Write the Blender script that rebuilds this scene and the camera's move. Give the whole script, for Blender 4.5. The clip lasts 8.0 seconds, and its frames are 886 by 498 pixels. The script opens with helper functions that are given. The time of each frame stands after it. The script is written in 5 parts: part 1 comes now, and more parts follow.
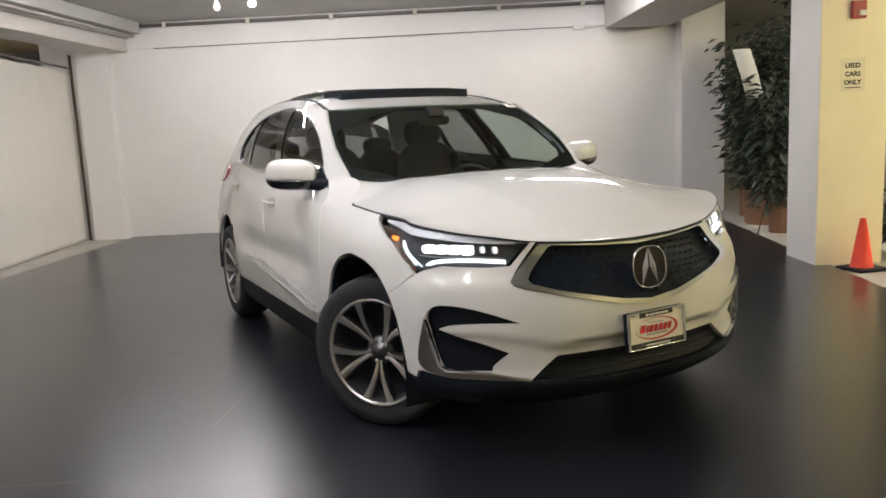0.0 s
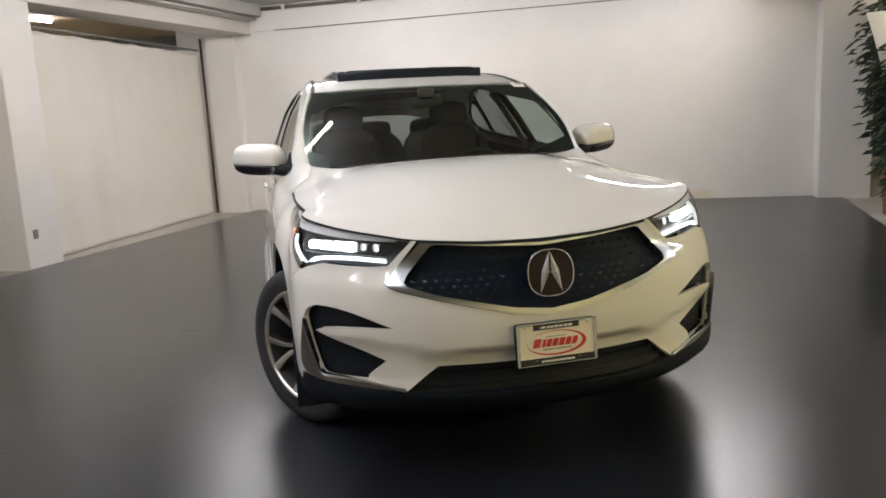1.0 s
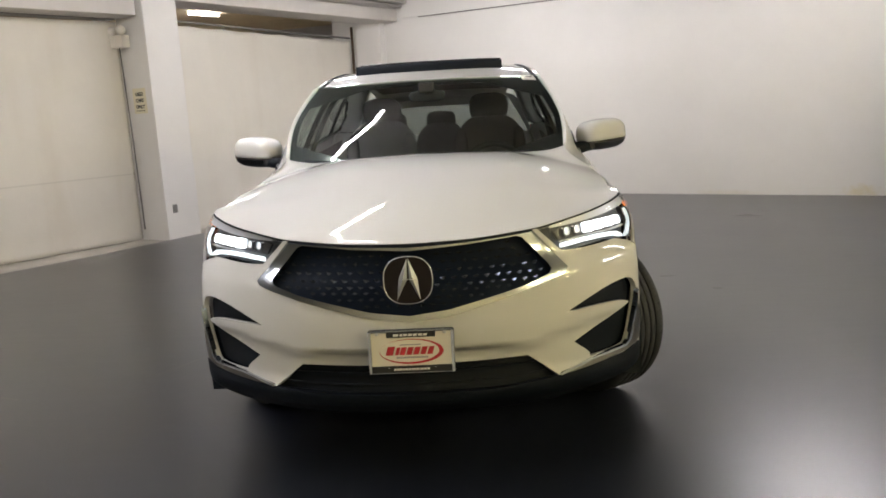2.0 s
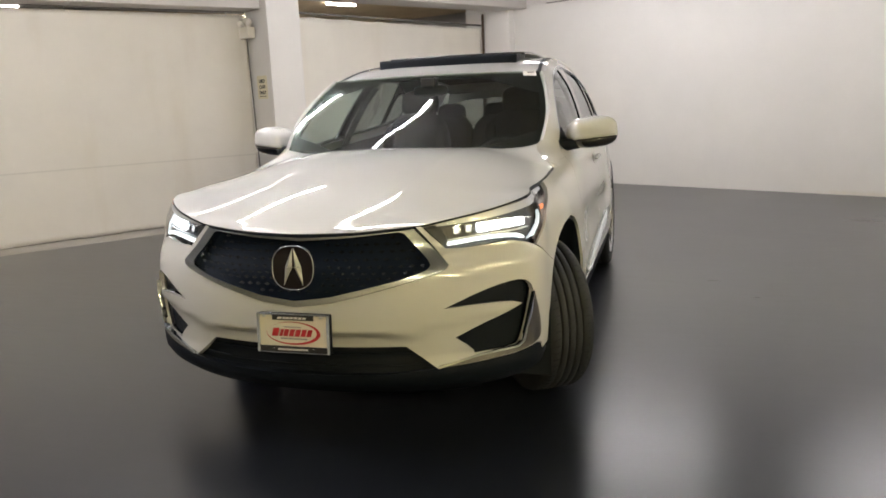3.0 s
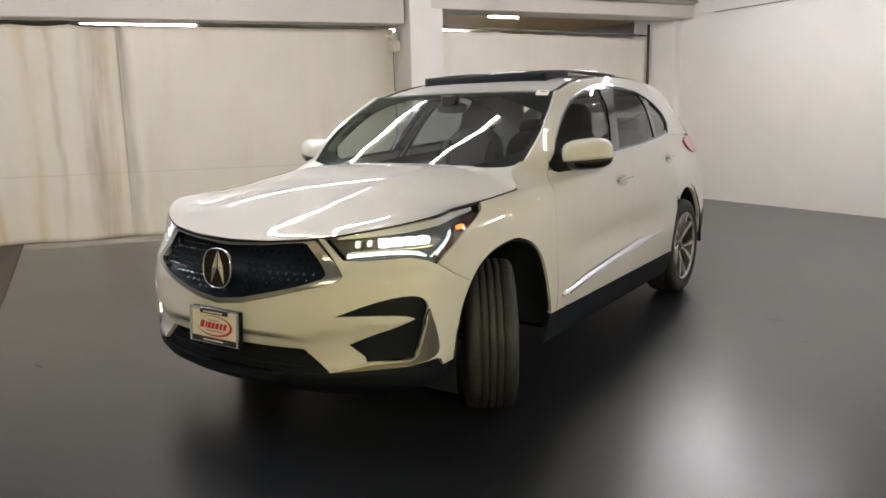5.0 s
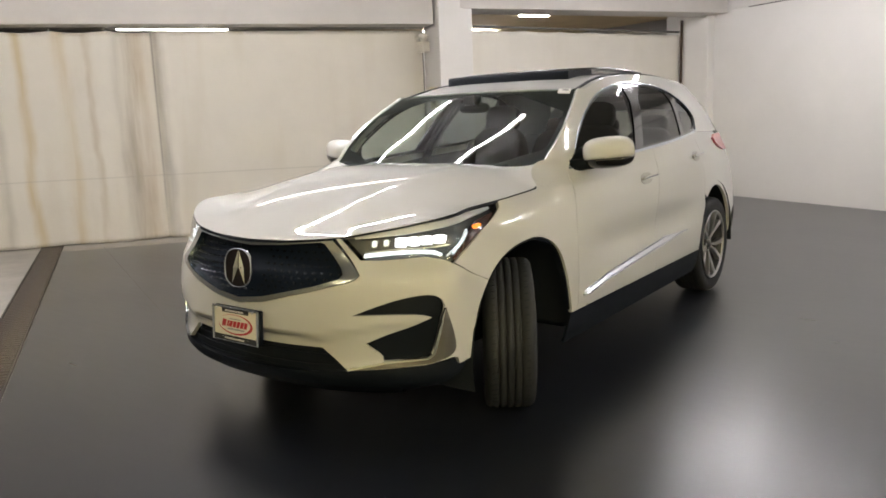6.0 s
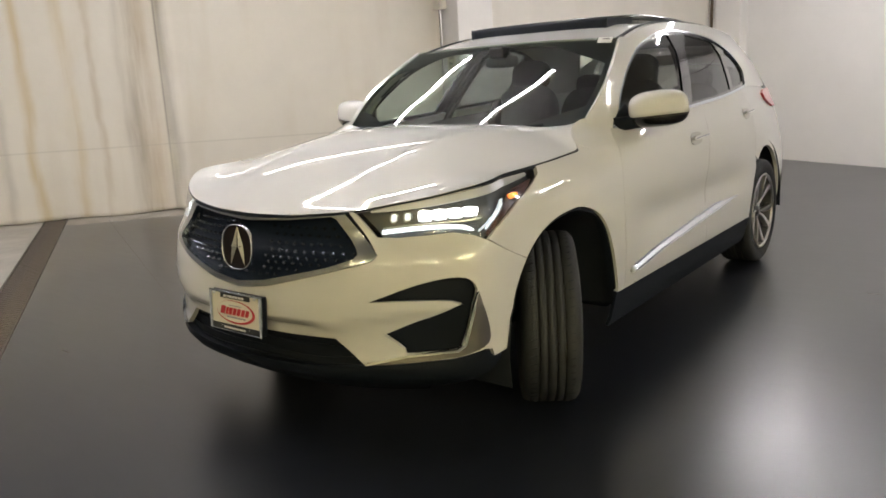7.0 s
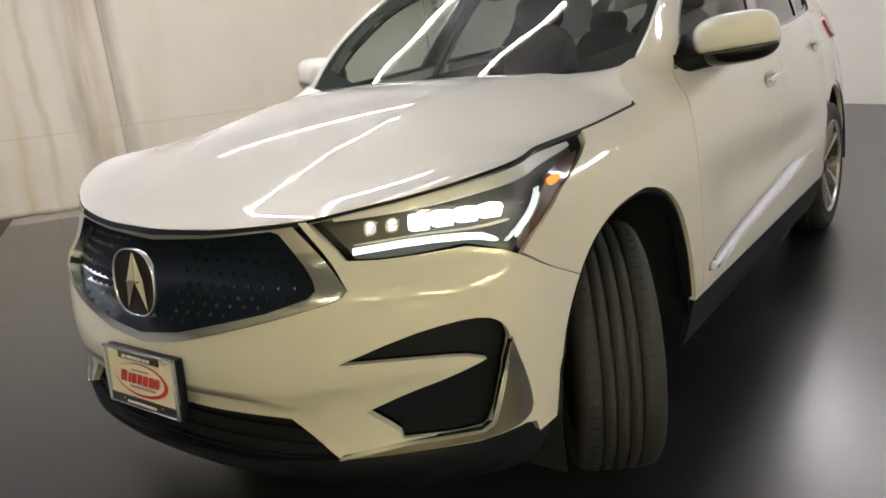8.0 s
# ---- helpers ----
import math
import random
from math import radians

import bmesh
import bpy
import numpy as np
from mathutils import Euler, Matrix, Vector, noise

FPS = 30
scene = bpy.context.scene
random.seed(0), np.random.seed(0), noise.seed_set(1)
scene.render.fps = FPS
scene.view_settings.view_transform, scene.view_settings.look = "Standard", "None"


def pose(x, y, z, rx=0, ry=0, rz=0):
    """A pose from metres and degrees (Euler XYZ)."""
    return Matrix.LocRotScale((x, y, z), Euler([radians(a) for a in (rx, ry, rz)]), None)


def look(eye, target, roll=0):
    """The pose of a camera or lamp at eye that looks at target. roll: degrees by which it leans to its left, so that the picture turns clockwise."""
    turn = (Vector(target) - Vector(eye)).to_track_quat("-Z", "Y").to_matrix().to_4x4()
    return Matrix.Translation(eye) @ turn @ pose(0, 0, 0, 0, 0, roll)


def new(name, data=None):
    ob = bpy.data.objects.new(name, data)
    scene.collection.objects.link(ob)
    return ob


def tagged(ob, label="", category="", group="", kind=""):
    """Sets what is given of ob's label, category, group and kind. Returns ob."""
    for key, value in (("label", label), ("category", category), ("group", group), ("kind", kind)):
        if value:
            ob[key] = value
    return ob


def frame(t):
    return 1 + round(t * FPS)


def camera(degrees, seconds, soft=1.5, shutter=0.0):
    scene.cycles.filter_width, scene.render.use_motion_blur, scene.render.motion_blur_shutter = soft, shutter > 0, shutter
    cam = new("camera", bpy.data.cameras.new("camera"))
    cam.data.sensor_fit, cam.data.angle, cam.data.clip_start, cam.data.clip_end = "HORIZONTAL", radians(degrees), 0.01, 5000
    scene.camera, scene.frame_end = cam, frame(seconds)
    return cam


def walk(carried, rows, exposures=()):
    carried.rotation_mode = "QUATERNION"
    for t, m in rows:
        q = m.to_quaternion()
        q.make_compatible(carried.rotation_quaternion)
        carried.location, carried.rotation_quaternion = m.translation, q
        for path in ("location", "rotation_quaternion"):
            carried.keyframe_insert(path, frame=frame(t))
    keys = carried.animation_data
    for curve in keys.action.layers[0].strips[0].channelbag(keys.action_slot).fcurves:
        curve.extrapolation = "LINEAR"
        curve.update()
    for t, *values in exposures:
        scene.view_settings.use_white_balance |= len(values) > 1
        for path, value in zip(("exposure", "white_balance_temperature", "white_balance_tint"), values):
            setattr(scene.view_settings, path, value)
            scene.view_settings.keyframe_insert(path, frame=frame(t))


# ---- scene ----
cam = camera(60.3, 8.0, soft=1.7)
PATH = [
    (0, (-2.106, -3.277, 1.383), (-1.209, -1.516, 1.079), -2.9),
    (0.5, (-1.545, -3.376, 1.377), (-0.852, -1.526, 1.066), -2.6),
    (1, (-0.975, -3.444, 1.372), (-0.52, -1.528, 1.028), -3.2),
    (1.5, (-0.372, -3.528, 1.38), (-0.182, -1.571, 1.015), -3.5),
    (2.8, (1.155, -3.545, 1.403), (0.668, -1.643, 1.021), -2.5),
    (3, (1.354, -3.493, 1.406), (0.789, -1.614, 1.02), -2.5),
    (3.5, (1.817, -3.421, 1.412), (1.086, -1.6, 1.024), -2.0),
    (4, (2.163, -3.295, 1.416), (1.288, -1.538, 1.034), -1.6),
    (4.5, (2.409, -3.144, 1.426), (1.404, -1.454, 1.062), -1.3),
    (6, (2.626, -3.031, 1.422), (1.456, -1.447, 1.075), -2.1),
    (6.5, (2.574, -2.971, 1.408), (1.388, -1.404, 1.039), -2.3),
    (7, (2.314, -2.7, 1.37), (1.118, -1.155, 0.94), -3.0),
    (7.5, (2.026, -2.313, 1.325), (0.831, -0.781, 0.851), -5.2),
    (8, (1.693, -1.929, 1.286), (0.519, -0.397, 0.766), -6.4),
]
walk(cam, [(t, look(eye, target, roll)) for t, eye, target, roll in PATH], [(0, 0.08), (6.5, 0.05), (7.2, 0.09), (8, 0.13)])

# ---- light ----
world = bpy.data.worlds.new("world")
scene.world = world
world.use_nodes = True
world.node_tree.nodes["Background"].inputs[0].default_value = (0.30, 0.28, 0.25, 1)
world.node_tree.nodes["Background"].inputs[1].default_value = 0.25
scene.view_settings.exposure = 0.0

# ---- materials ----


def material(name, color, rough=0.5, metal=0.0, coat=0.0, vary=0.0, scale=8.0, bump=0.0, bump_scale=60.0, color2=None, rough_vary=0.0, spec=0.5, detail=8):
    """Principled surface with two scales of mottling, gloss variation and fine relief."""
    m = bpy.data.materials.new(name)
    m.use_nodes = True
    nt = m.node_tree
    b = nt.nodes["Principled BSDF"]
    b.inputs["Base Color"].default_value = (*color, 1)
    b.inputs["Roughness"].default_value = rough
    b.inputs["Metallic"].default_value = metal
    b.inputs["Coat Weight"].default_value = coat
    b.inputs["Coat Roughness"].default_value = 0.03
    b.inputs["Specular IOR Level"].default_value = spec
    co = nt.nodes.new("ShaderNodeTexCoord")
    if vary or rough_vary or color2:
        n1 = nt.nodes.new("ShaderNodeTexNoise")
        n1.inputs["Scale"].default_value = scale
        n1.inputs["Detail"].default_value = detail
        n1.inputs["Roughness"].default_value = 0.65
        nt.links.new(co.outputs["Object"], n1.inputs["Vector"])
        mix = nt.nodes.new("ShaderNodeMixRGB")
        dark = color2 or tuple(c * (1 - vary) for c in color)
        mix.inputs[1].default_value = (*dark, 1)
        mix.inputs[2].default_value = (*color, 1)
        ramp = nt.nodes.new("ShaderNodeMapRange")
        ramp.inputs[1].default_value, ramp.inputs[2].default_value = (0.3, 0.7) if detail > 2 else (0.0, 1.0)
        nt.links.new(n1.outputs[0], ramp.inputs[0])
        nt.links.new(ramp.outputs[0], mix.inputs[0])
        nt.links.new(mix.outputs[0], b.inputs["Base Color"])
        if rough_vary:
            rr = nt.nodes.new("ShaderNodeMapRange")
            rr.inputs[1].default_value, rr.inputs[2].default_value = (0.3, 0.7) if detail > 2 else (0.0, 1.0)
            rr.inputs[3].default_value, rr.inputs[4].default_value = rough - rough_vary, rough + rough_vary
            nt.links.new(n1.outputs[0], rr.inputs[0])
            nt.links.new(rr.outputs[0], b.inputs["Roughness"])
    if bump:
        n2 = nt.nodes.new("ShaderNodeTexNoise")
        n2.inputs["Scale"].default_value = bump_scale
        n2.inputs["Detail"].default_value = min(5, detail)
        nt.links.new(co.outputs["Object"], n2.inputs["Vector"])
        bp = nt.nodes.new("ShaderNodeBump")
        bp.inputs["Strength"].default_value = bump
        bp.inputs["Distance"].default_value = 0.01
        nt.links.new(n2.outputs[0], bp.inputs["Height"])
        nt.links.new(bp.outputs[0], b.inputs["Normal"])
    return m


def glass(name, tint, rough=0.0, clear=0.8, sheen=0.045):
    """Thin pane: tinted see-through with a Fresnel gloss."""
    m = bpy.data.materials.new(name)
    m.use_nodes = True
    nt = m.node_tree
    nt.nodes.remove(nt.nodes["Principled BSDF"])
    out = nt.nodes["Material Output"]
    tr = nt.nodes.new("ShaderNodeBsdfTransparent")
    tr.inputs[0].default_value = (*[c * clear for c in tint], 1)
    gl = nt.nodes.new("ShaderNodeBsdfGlossy")
    gl.inputs["Roughness"].default_value = rough
    lw = nt.nodes.new("ShaderNodeLayerWeight")
    pw = nt.nodes.new("ShaderNodeMath")
    pw.operation = "POWER"
    pw.inputs[1].default_value = 5.0
    fr = nt.nodes.new("ShaderNodeMath")
    fr.operation = "MULTIPLY_ADD"
    fr.inputs[1].default_value, fr.inputs[2].default_value = 1.0 - sheen, sheen
    nt.links.new(lw.outputs["Facing"], pw.inputs[0])
    nt.links.new(pw.outputs[0], fr.inputs[0])
    mx = nt.nodes.new("ShaderNodeMixShader")
    nt.links.new(fr.outputs[0], mx.inputs[0])
    nt.links.new(tr.outputs[0], mx.inputs[1])
    nt.links.new(gl.outputs[0], mx.inputs[2])
    nt.links.new(mx.outputs[0], out.inputs[0])
    return m


def glow(name, color, strength):
    m = bpy.data.materials.new(name)
    m.use_nodes = True
    b = m.node_tree.nodes["Principled BSDF"]
    b.inputs["Base Color"].default_value = (*[min(0.8, c) for c in color], 1)
    b.inputs["Emission Color"].default_value = (*color, 1)
    b.inputs["Emission Strength"].default_value = strength
    return m


WALL = material("white wall paint", (0.77, 0.75, 0.725), 0.6, vary=0.06, scale=1.2, bump=0.12, bump_scale=25)
CREAM = material("cream wall paint", (0.84, 0.76, 0.55), 0.55, vary=0.08, scale=1.5, bump=0.1, bump_scale=30)
CEIL = material("grey ceiling paint", (0.50, 0.49, 0.47), 0.7, vary=0.15, scale=1.5, bump=0.2, bump_scale=20)
BEAM = material("beam paint", (0.62, 0.59, 0.56), 0.6, vary=0.1, scale=1.5, bump=0.12, bump_scale=20)
TAN = material("tan ceiling", (0.64, 0.51, 0.31), 0.7, vary=0.2, scale=2)
FLOOR = material("black epoxy floor", (0.011, 0.0130, 0.019), 0.27, vary=0.3, scale=0.7, rough_vary=0.02, spec=0.42, detail=1, coat=0.33)
FLOOR.node_tree.nodes["Principled BSDF"].inputs["Coat Roughness"].default_value = 0.22


def scuff(m):
    """Fine scratches in the gloss and a thin film of dust specks."""
    nt = m.node_tree
    b = nt.nodes["Principled BSDF"]
    co = nt.nodes.new("ShaderNodeTexCoord")
    mp = nt.nodes.new("ShaderNodeMapping")
    mp.inputs["Rotation"].default_value = (0, 0, 0.6)
    mp.inputs["Scale"].default_value = (1.2, 9.0, 1.0)
    nt.links.new(co.outputs["Object"], mp.inputs[0])
    n = nt.nodes.new("ShaderNodeTexNoise")
    n.inputs["Scale"].default_value = 2.2
    n.inputs["Detail"].default_value = 7
    nt.links.new(mp.outputs[0], n.inputs["Vector"])
    old = b.inputs["Roughness"].links[0].from_socket
    ma = nt.nodes.new("ShaderNodeMath")
    ma.operation = "MULTIPLY_ADD"
    ma.inputs[1].default_value = 0.035
    nt.links.new(n.outputs[0], ma.inputs[0])
    nt.links.new(old, ma.inputs[2])
    nt.links.new(ma.outputs[0], b.inputs["Roughness"])
    nt.links.new(ma.outputs[0], b.inputs["Coat Roughness"])
    dust = nt.nodes.new("ShaderNodeTexNoise")
    dust.inputs["Scale"].default_value = 42
    dust.inputs["Detail"].default_value = 3
    nt.links.new(co.outputs["Object"], dust.inputs["Vector"])
    mr = nt.nodes.new("ShaderNodeMapRange")
    mr.inputs[1].default_value, mr.inputs[2].default_value, mr.inputs[4].default_value = 0.64, 0.84, 0.16
    nt.links.new(dust.outputs[0], mr.inputs[0])
    mx = nt.nodes.new("ShaderNodeMixRGB")
    base = b.inputs["Base Color"].links[0].from_socket
    nt.links.new(mr.outputs[0], mx.inputs[0])
    nt.links.new(base, mx.inputs[1])
    mx.inputs[2].default_value = (0.09, 0.085, 0.08, 1)
    nt.links.new(mx.outputs[0], b.inputs["Base Color"])


scuff(FLOOR)
CONCRETE = material("pale concrete", (0.50, 0.47, 0.42), 0.7, vary=0.25, scale=2.5, bump=0.3, bump_scale=30)
DRAIN = material("rusty drain", (0.06, 0.05, 0.045), 0.6, 0.3, color2=(0.10, 0.075, 0.05), scale=6, bump=0.3)
PAINT = material("pearl white paint", (0.585, 0.585, 0.573), 0.6, coat=1.0, spec=0.15)
PAINT.node_tree.nodes["Principled BSDF"].inputs["Coat Roughness"].default_value = 0.02
BLACK = material("black plastic", (0.006, 0.0085, 0.0135), 0.55, bump=0.1, bump_scale=300, spec=0.14)
GLOSS = material("gloss black", (0.006, 0.006, 0.008), 0.12, coat=0.6)
DARK = material("dark underbody", (0.011, 0.014, 0.020), 0.8, spec=0.2)
CHROME = material("chrome", (0.54, 0.585, 0.65), 0.16, 1.0)
SATIN = material("satin chrome", (0.60, 0.62, 0.64), 0.34, 1.0)
RUBBER = material("tyre rubber", (0.016, 0.018, 0.022), 0.7, vary=0.25, scale=30, bump=0.15, bump_scale=200)
RIM = material("machined alloy", (0.60, 0.59, 0.58), 0.28, 1.0)
RIMDARK = material("grey painted alloy", (0.10, 0.10, 0.105), 0.35, 0.7)
GLASS = glass("windshield glass", (0.84, 0.95, 0.90), clear=0.74, sheen=0.085)
SMOKE = glass("smoked glass", (0.62, 0.64, 0.64), clear=0.55)
SIDEGLASS = glass("side glass", (0.88, 0.94, 0.91), clear=0.80)
LENS = glass("lamp lens", (0.97, 0.98, 1.0), clear=0.97)
LED = glow("white led", (0.93, 0.97, 1.0), 4.5)
DRL = glow("daytime lamp", (0.88, 0.97, 1.0), 1.5)
AMBER = glow("amber lamp", (1.0, 0.22, 0.015), 1.5)
TUBE = glow("fluorescent tube", (1.0, 0.968, 1.0), 99.0)
DIMTUBE = glow("dim fluorescent tube", (1.0, 0.95, 0.90), 16.0)
WARM = glow("warm tube", (1.0, 0.865, 0.46), 106.0)
CRACK = material("joint filler", (0.20, 0.19, 0.18), 0.6)
HOOK = glow("light guide", (0.80, 0.95, 1.0), 0.7)
JEWEL = glow("lamp jewel", (0.95, 0.97, 1.0), 0.35)
SMOKEAMBER = material("smoked amber lens", (0.06, 0.022, 0.014), 0.12, coat=1.0)
FINGREY = material("satin grey metal", (0.17, 0.165, 0.16), 0.32, 0.9)
LAMPDARK = material("grey lamp bowl", (0.055, 0.062, 0.070), 0.40, spec=0.4)
BAREDGE = material("polished bar", (0.42, 0.43, 0.44), 0.5, 0.9)
GRILLE = material("blue-black grille", (0.005, 0.009, 0.019), 0.5, bump=0.1, bump_scale=200, spec=0.08)
DISC = material("dark badge disc", (0.012, 0.008, 0.009), 0.4, spec=0.2)
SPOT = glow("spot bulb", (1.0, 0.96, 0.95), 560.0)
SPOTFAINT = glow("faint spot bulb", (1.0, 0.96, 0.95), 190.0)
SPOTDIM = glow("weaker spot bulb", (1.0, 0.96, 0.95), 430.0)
SEAT = material("brown leather", (0.022, 0.018, 0.016), 0.6, spec=0.2, vary=0.2, scale=12, bump=0.2, bump_scale=120)
CABIN = material("cabin plastic", (0.014, 0.014, 0.015), 0.6)
NOTICE = material("cream notice paper", (0.74, 0.68, 0.50), 0.6, vary=0.05, scale=10)
CARD = material("cream card", (0.74, 0.70, 0.60), 0.5, vary=0.04, scale=10)
WHITE = material("white card", (0.75, 0.74, 0.71), 0.6, vary=0.04, scale=10)
STUD = material("polished dark stud", (0.12, 0.13, 0.155), 0.2, 0.85)
CUPSHADE = material("shaded handle cup paint", (0.40, 0.39, 0.37), 0.4, coat=1.0)
GREYINK = material("grey ink", (0.25, 0.25, 0.27), 0.5)
REDINK = material("red ink", (0.45, 0.02, 0.03), 0.5)
INK = material("black ink", (0.012, 0.012, 0.012), 0.5)
REDLAMP = material("red tail lamp", (0.50, 0.03, 0.03), 0.3, coat=1.0)
ORANGE = material("orange cone plastic", (0.85, 0.05, 0.02), 0.45, vary=0.15, scale=6)
ALARM = material("red enamel", (0.30, 0.015, 0.02), 0.35)
LEAF = material("artificial leaf", (0.10, 0.125, 0.085), 0.5, color2=(0.028, 0.042, 0.036), scale=5)
BROW = material("satin silver plastic", (0.60, 0.62, 0.65), 0.38, 0.35)
STEM = material("brown stem", (0.10, 0.065, 0.04), 0.8, vary=0.4, scale=12)
WICKER = material("wicker", (0.22, 0.11, 0.06), 0.7, vary=0.45, scale=25, bump=0.5, bump_scale=90)
PIPE = material("grey pipe", (0.20, 0.19, 0.18), 0.5, vary=0.2)
YELLOWED = material("fixture plastic", (0.70, 0.66, 0.58), 0.5)


def drape_material(streaks=0.75, base=(0.69, 0.65, 0.575)):
    """White tarpaulin with brown rust streaks that run down it and a grey weld seam."""
    m = material("stained tarpaulin", base, 0.55, vary=0.06, scale=2.0, bump=0.25, bump_scale=6)
    nt = m.node_tree
    b = nt.nodes["Principled BSDF"]
    base = b.inputs["Base Color"].links[0].from_socket
    co = nt.nodes.new("ShaderNodeTexCoord")
    mp = nt.nodes.new("ShaderNodeMapping")
    mp.inputs["Scale"].default_value = (1.9, 1.9, 0.24)
    nt.links.new(co.outputs["Object"], mp.inputs[0])
    n = nt.nodes.new("ShaderNodeTexNoise")
    n.inputs["Scale"].default_value = 1.4
    n.inputs["Detail"].default_value = 6
    nt.links.new(mp.outputs[0], n.inputs["Vector"])
    mr = nt.nodes.new("ShaderNodeMapRange")
    mr.inputs[1].default_value, mr.inputs[2].default_value, mr.inputs[4].default_value = 0.50, 0.74, streaks
    nt.links.new(n.outputs[0], mr.inputs[0])
    mix = nt.nodes.new("ShaderNodeMixRGB")
    nt.links.new(mr.outputs[0], mix.inputs[0])
    nt.links.new(base, mix.inputs[1])
    mix.inputs[2].default_value = (0.46, 0.36, 0.22, 1)
    nt.links.new(mix.outputs[0], b.inputs["Base Color"])
    return m




def drape_bands(m, foot, way, bands):
    """Rust and dirt runs and a painted crease line down a cloth: (place along it, half width, strength, colour),
    wavering and broken up.
    """
    nt = m.node_tree
    b = nt.nodes["Principled BSDF"]
    base = b.inputs["Base Color"].links[0].from_socket
    co = nt.nodes.new("ShaderNodeTexCoord")
    dot = nt.nodes.new("ShaderNodeVectorMath")
    dot.operation = "DOT_PRODUCT"
    dot.inputs[1].default_value = way
    nt.links.new(co.outputs["Object"], dot.inputs[0])
    sway = nt.nodes.new("ShaderNodeTexNoise")
    sway.inputs["Scale"].default_value = 1.6
    sway.inputs["Detail"].default_value = 3
    nt.links.new(co.outputs["Object"], sway.inputs["Vector"])
    bend = nt.nodes.new("ShaderNodeMath")
    bend.operation = "MULTIPLY_ADD"
    bend.inputs[1].default_value = 0.16
    nt.links.new(sway.outputs[0], bend.inputs[0])
    nt.links.new(dot.outputs["Value"], bend.inputs[2])
    mp = nt.nodes.new("ShaderNodeMapping")
    mp.inputs["Scale"].default_value = (9, 9, 0.9)
    nt.links.new(co.outputs["Object"], mp.inputs[0])
    grain = nt.nodes.new("ShaderNodeTexNoise")
    grain.inputs["Scale"].default_value = 1.0
    grain.inputs["Detail"].default_value = 5
    nt.links.new(mp.outputs[0], grain.inputs["Vector"])
    thin = nt.nodes.new("ShaderNodeMapRange")
    thin.inputs[1].default_value, thin.inputs[2].default_value, thin.inputs[3].default_value = 0.32, 0.62, 0.25
    nt.links.new(grain.outputs[0], thin.inputs[0])
    start = Vector(foot).dot(Vector(way)) + 0.08
    for place, half, power, tint in bands:
        off = nt.nodes.new("ShaderNodeMath")
        off.operation = "SUBTRACT"
        off.inputs[1].default_value = start + place
        nt.links.new(bend.outputs[0] if half > 0.03 else dot.outputs["Value"], off.inputs[0])
        if half <= 0.03:
            off.inputs[1].default_value = start - 0.08 + place
        far = nt.nodes.new("ShaderNodeMath")
        far.operation = "ABSOLUTE"
        nt.links.new(off.outputs[0], far.inputs[0])
        mr = nt.nodes.new("ShaderNodeMapRange")
        mr.interpolation_type = "SMOOTHSTEP"
        mr.inputs[1].default_value, mr.inputs[2].default_value, mr.inputs[3].default_value, mr.inputs[4].default_value = 0.0, half, power, 0.0
        nt.links.new(far.outputs[0], mr.inputs[0])
        mul = nt.nodes.new("ShaderNodeMath")
        mul.operation = "MULTIPLY"
        nt.links.new(mr.outputs[0], mul.inputs[0])
        nt.links.new(thin.outputs[0], mul.inputs[1])
        mx = nt.nodes.new("ShaderNodeMixRGB")
        nt.links.new(mul.outputs[0], mx.inputs[0])
        nt.links.new(base, mx.inputs[1])
        mx.inputs[2].default_value = (*tint, 1)
        base = mx.outputs[0]
    # a welded seam across the cloth
    sep = nt.nodes.new("ShaderNodeSeparateXYZ")
    nt.links.new(co.outputs["Object"], sep.inputs[0])
    off = nt.nodes.new("ShaderNodeMath")
    off.operation = "SUBTRACT"
    off.inputs[1].default_value = 0.80
    nt.links.new(sep.outputs["Z"], off.inputs[0])
    far = nt.nodes.new("ShaderNodeMath")
    far.operation = "ABSOLUTE"
    nt.links.new(off.outputs[0], far.inputs[0])
    mr = nt.nodes.new("ShaderNodeMapRange")
    mr.inputs[1].default_value, mr.inputs[2].default_value, mr.inputs[3].default_value, mr.inputs[4].default_value = 0.003, 0.012, 0.3, 0.0
    nt.links.new(far.outputs[0], mr.inputs[0])
    mx = nt.nodes.new("ShaderNodeMixRGB")
    nt.links.new(mr.outputs[0], mx.inputs[0])
    nt.links.new(base, mx.inputs[1])
    mx.inputs[2].default_value = (0.36, 0.33, 0.28, 1)
    nt.links.new(mx.outputs[0], b.inputs["Base Color"])
    return m


RUST, GRIME_SHADE, OCHRE = (0.36, 0.26, 0.14), (0.20, 0.18, 0.15), (0.52, 0.40, 0.20)
# the narrow band at 4.84 paints the dark of the cloth's crease
DRAPE = drape_bands(drape_material(0.22), (-8.7, -1.25, 0), (0.5843, 0.8115, 0), (
    (4.62, 0.26, 0.62, RUST), (4.50, 0.20, 0.40, GRIME_SHADE), (4.84, 0.020, 0.65, GRIME_SHADE), (4.92, 0.10, 0.40, GRIME_SHADE),
    (3.82, 0.13, 0.50, OCHRE), (4.12, 0.07, 0.40, RUST), (3.36, 0.10, 0.70, OCHRE), (3.05, 0.11, 0.30, GRIME_SHADE), (2.55, 0.15, 0.60, OCHRE), (1.8, 0.12, 0.55, RUST)))
DRAPE_CLEAN = drape_material(0.12, (0.78, 0.745, 0.68))



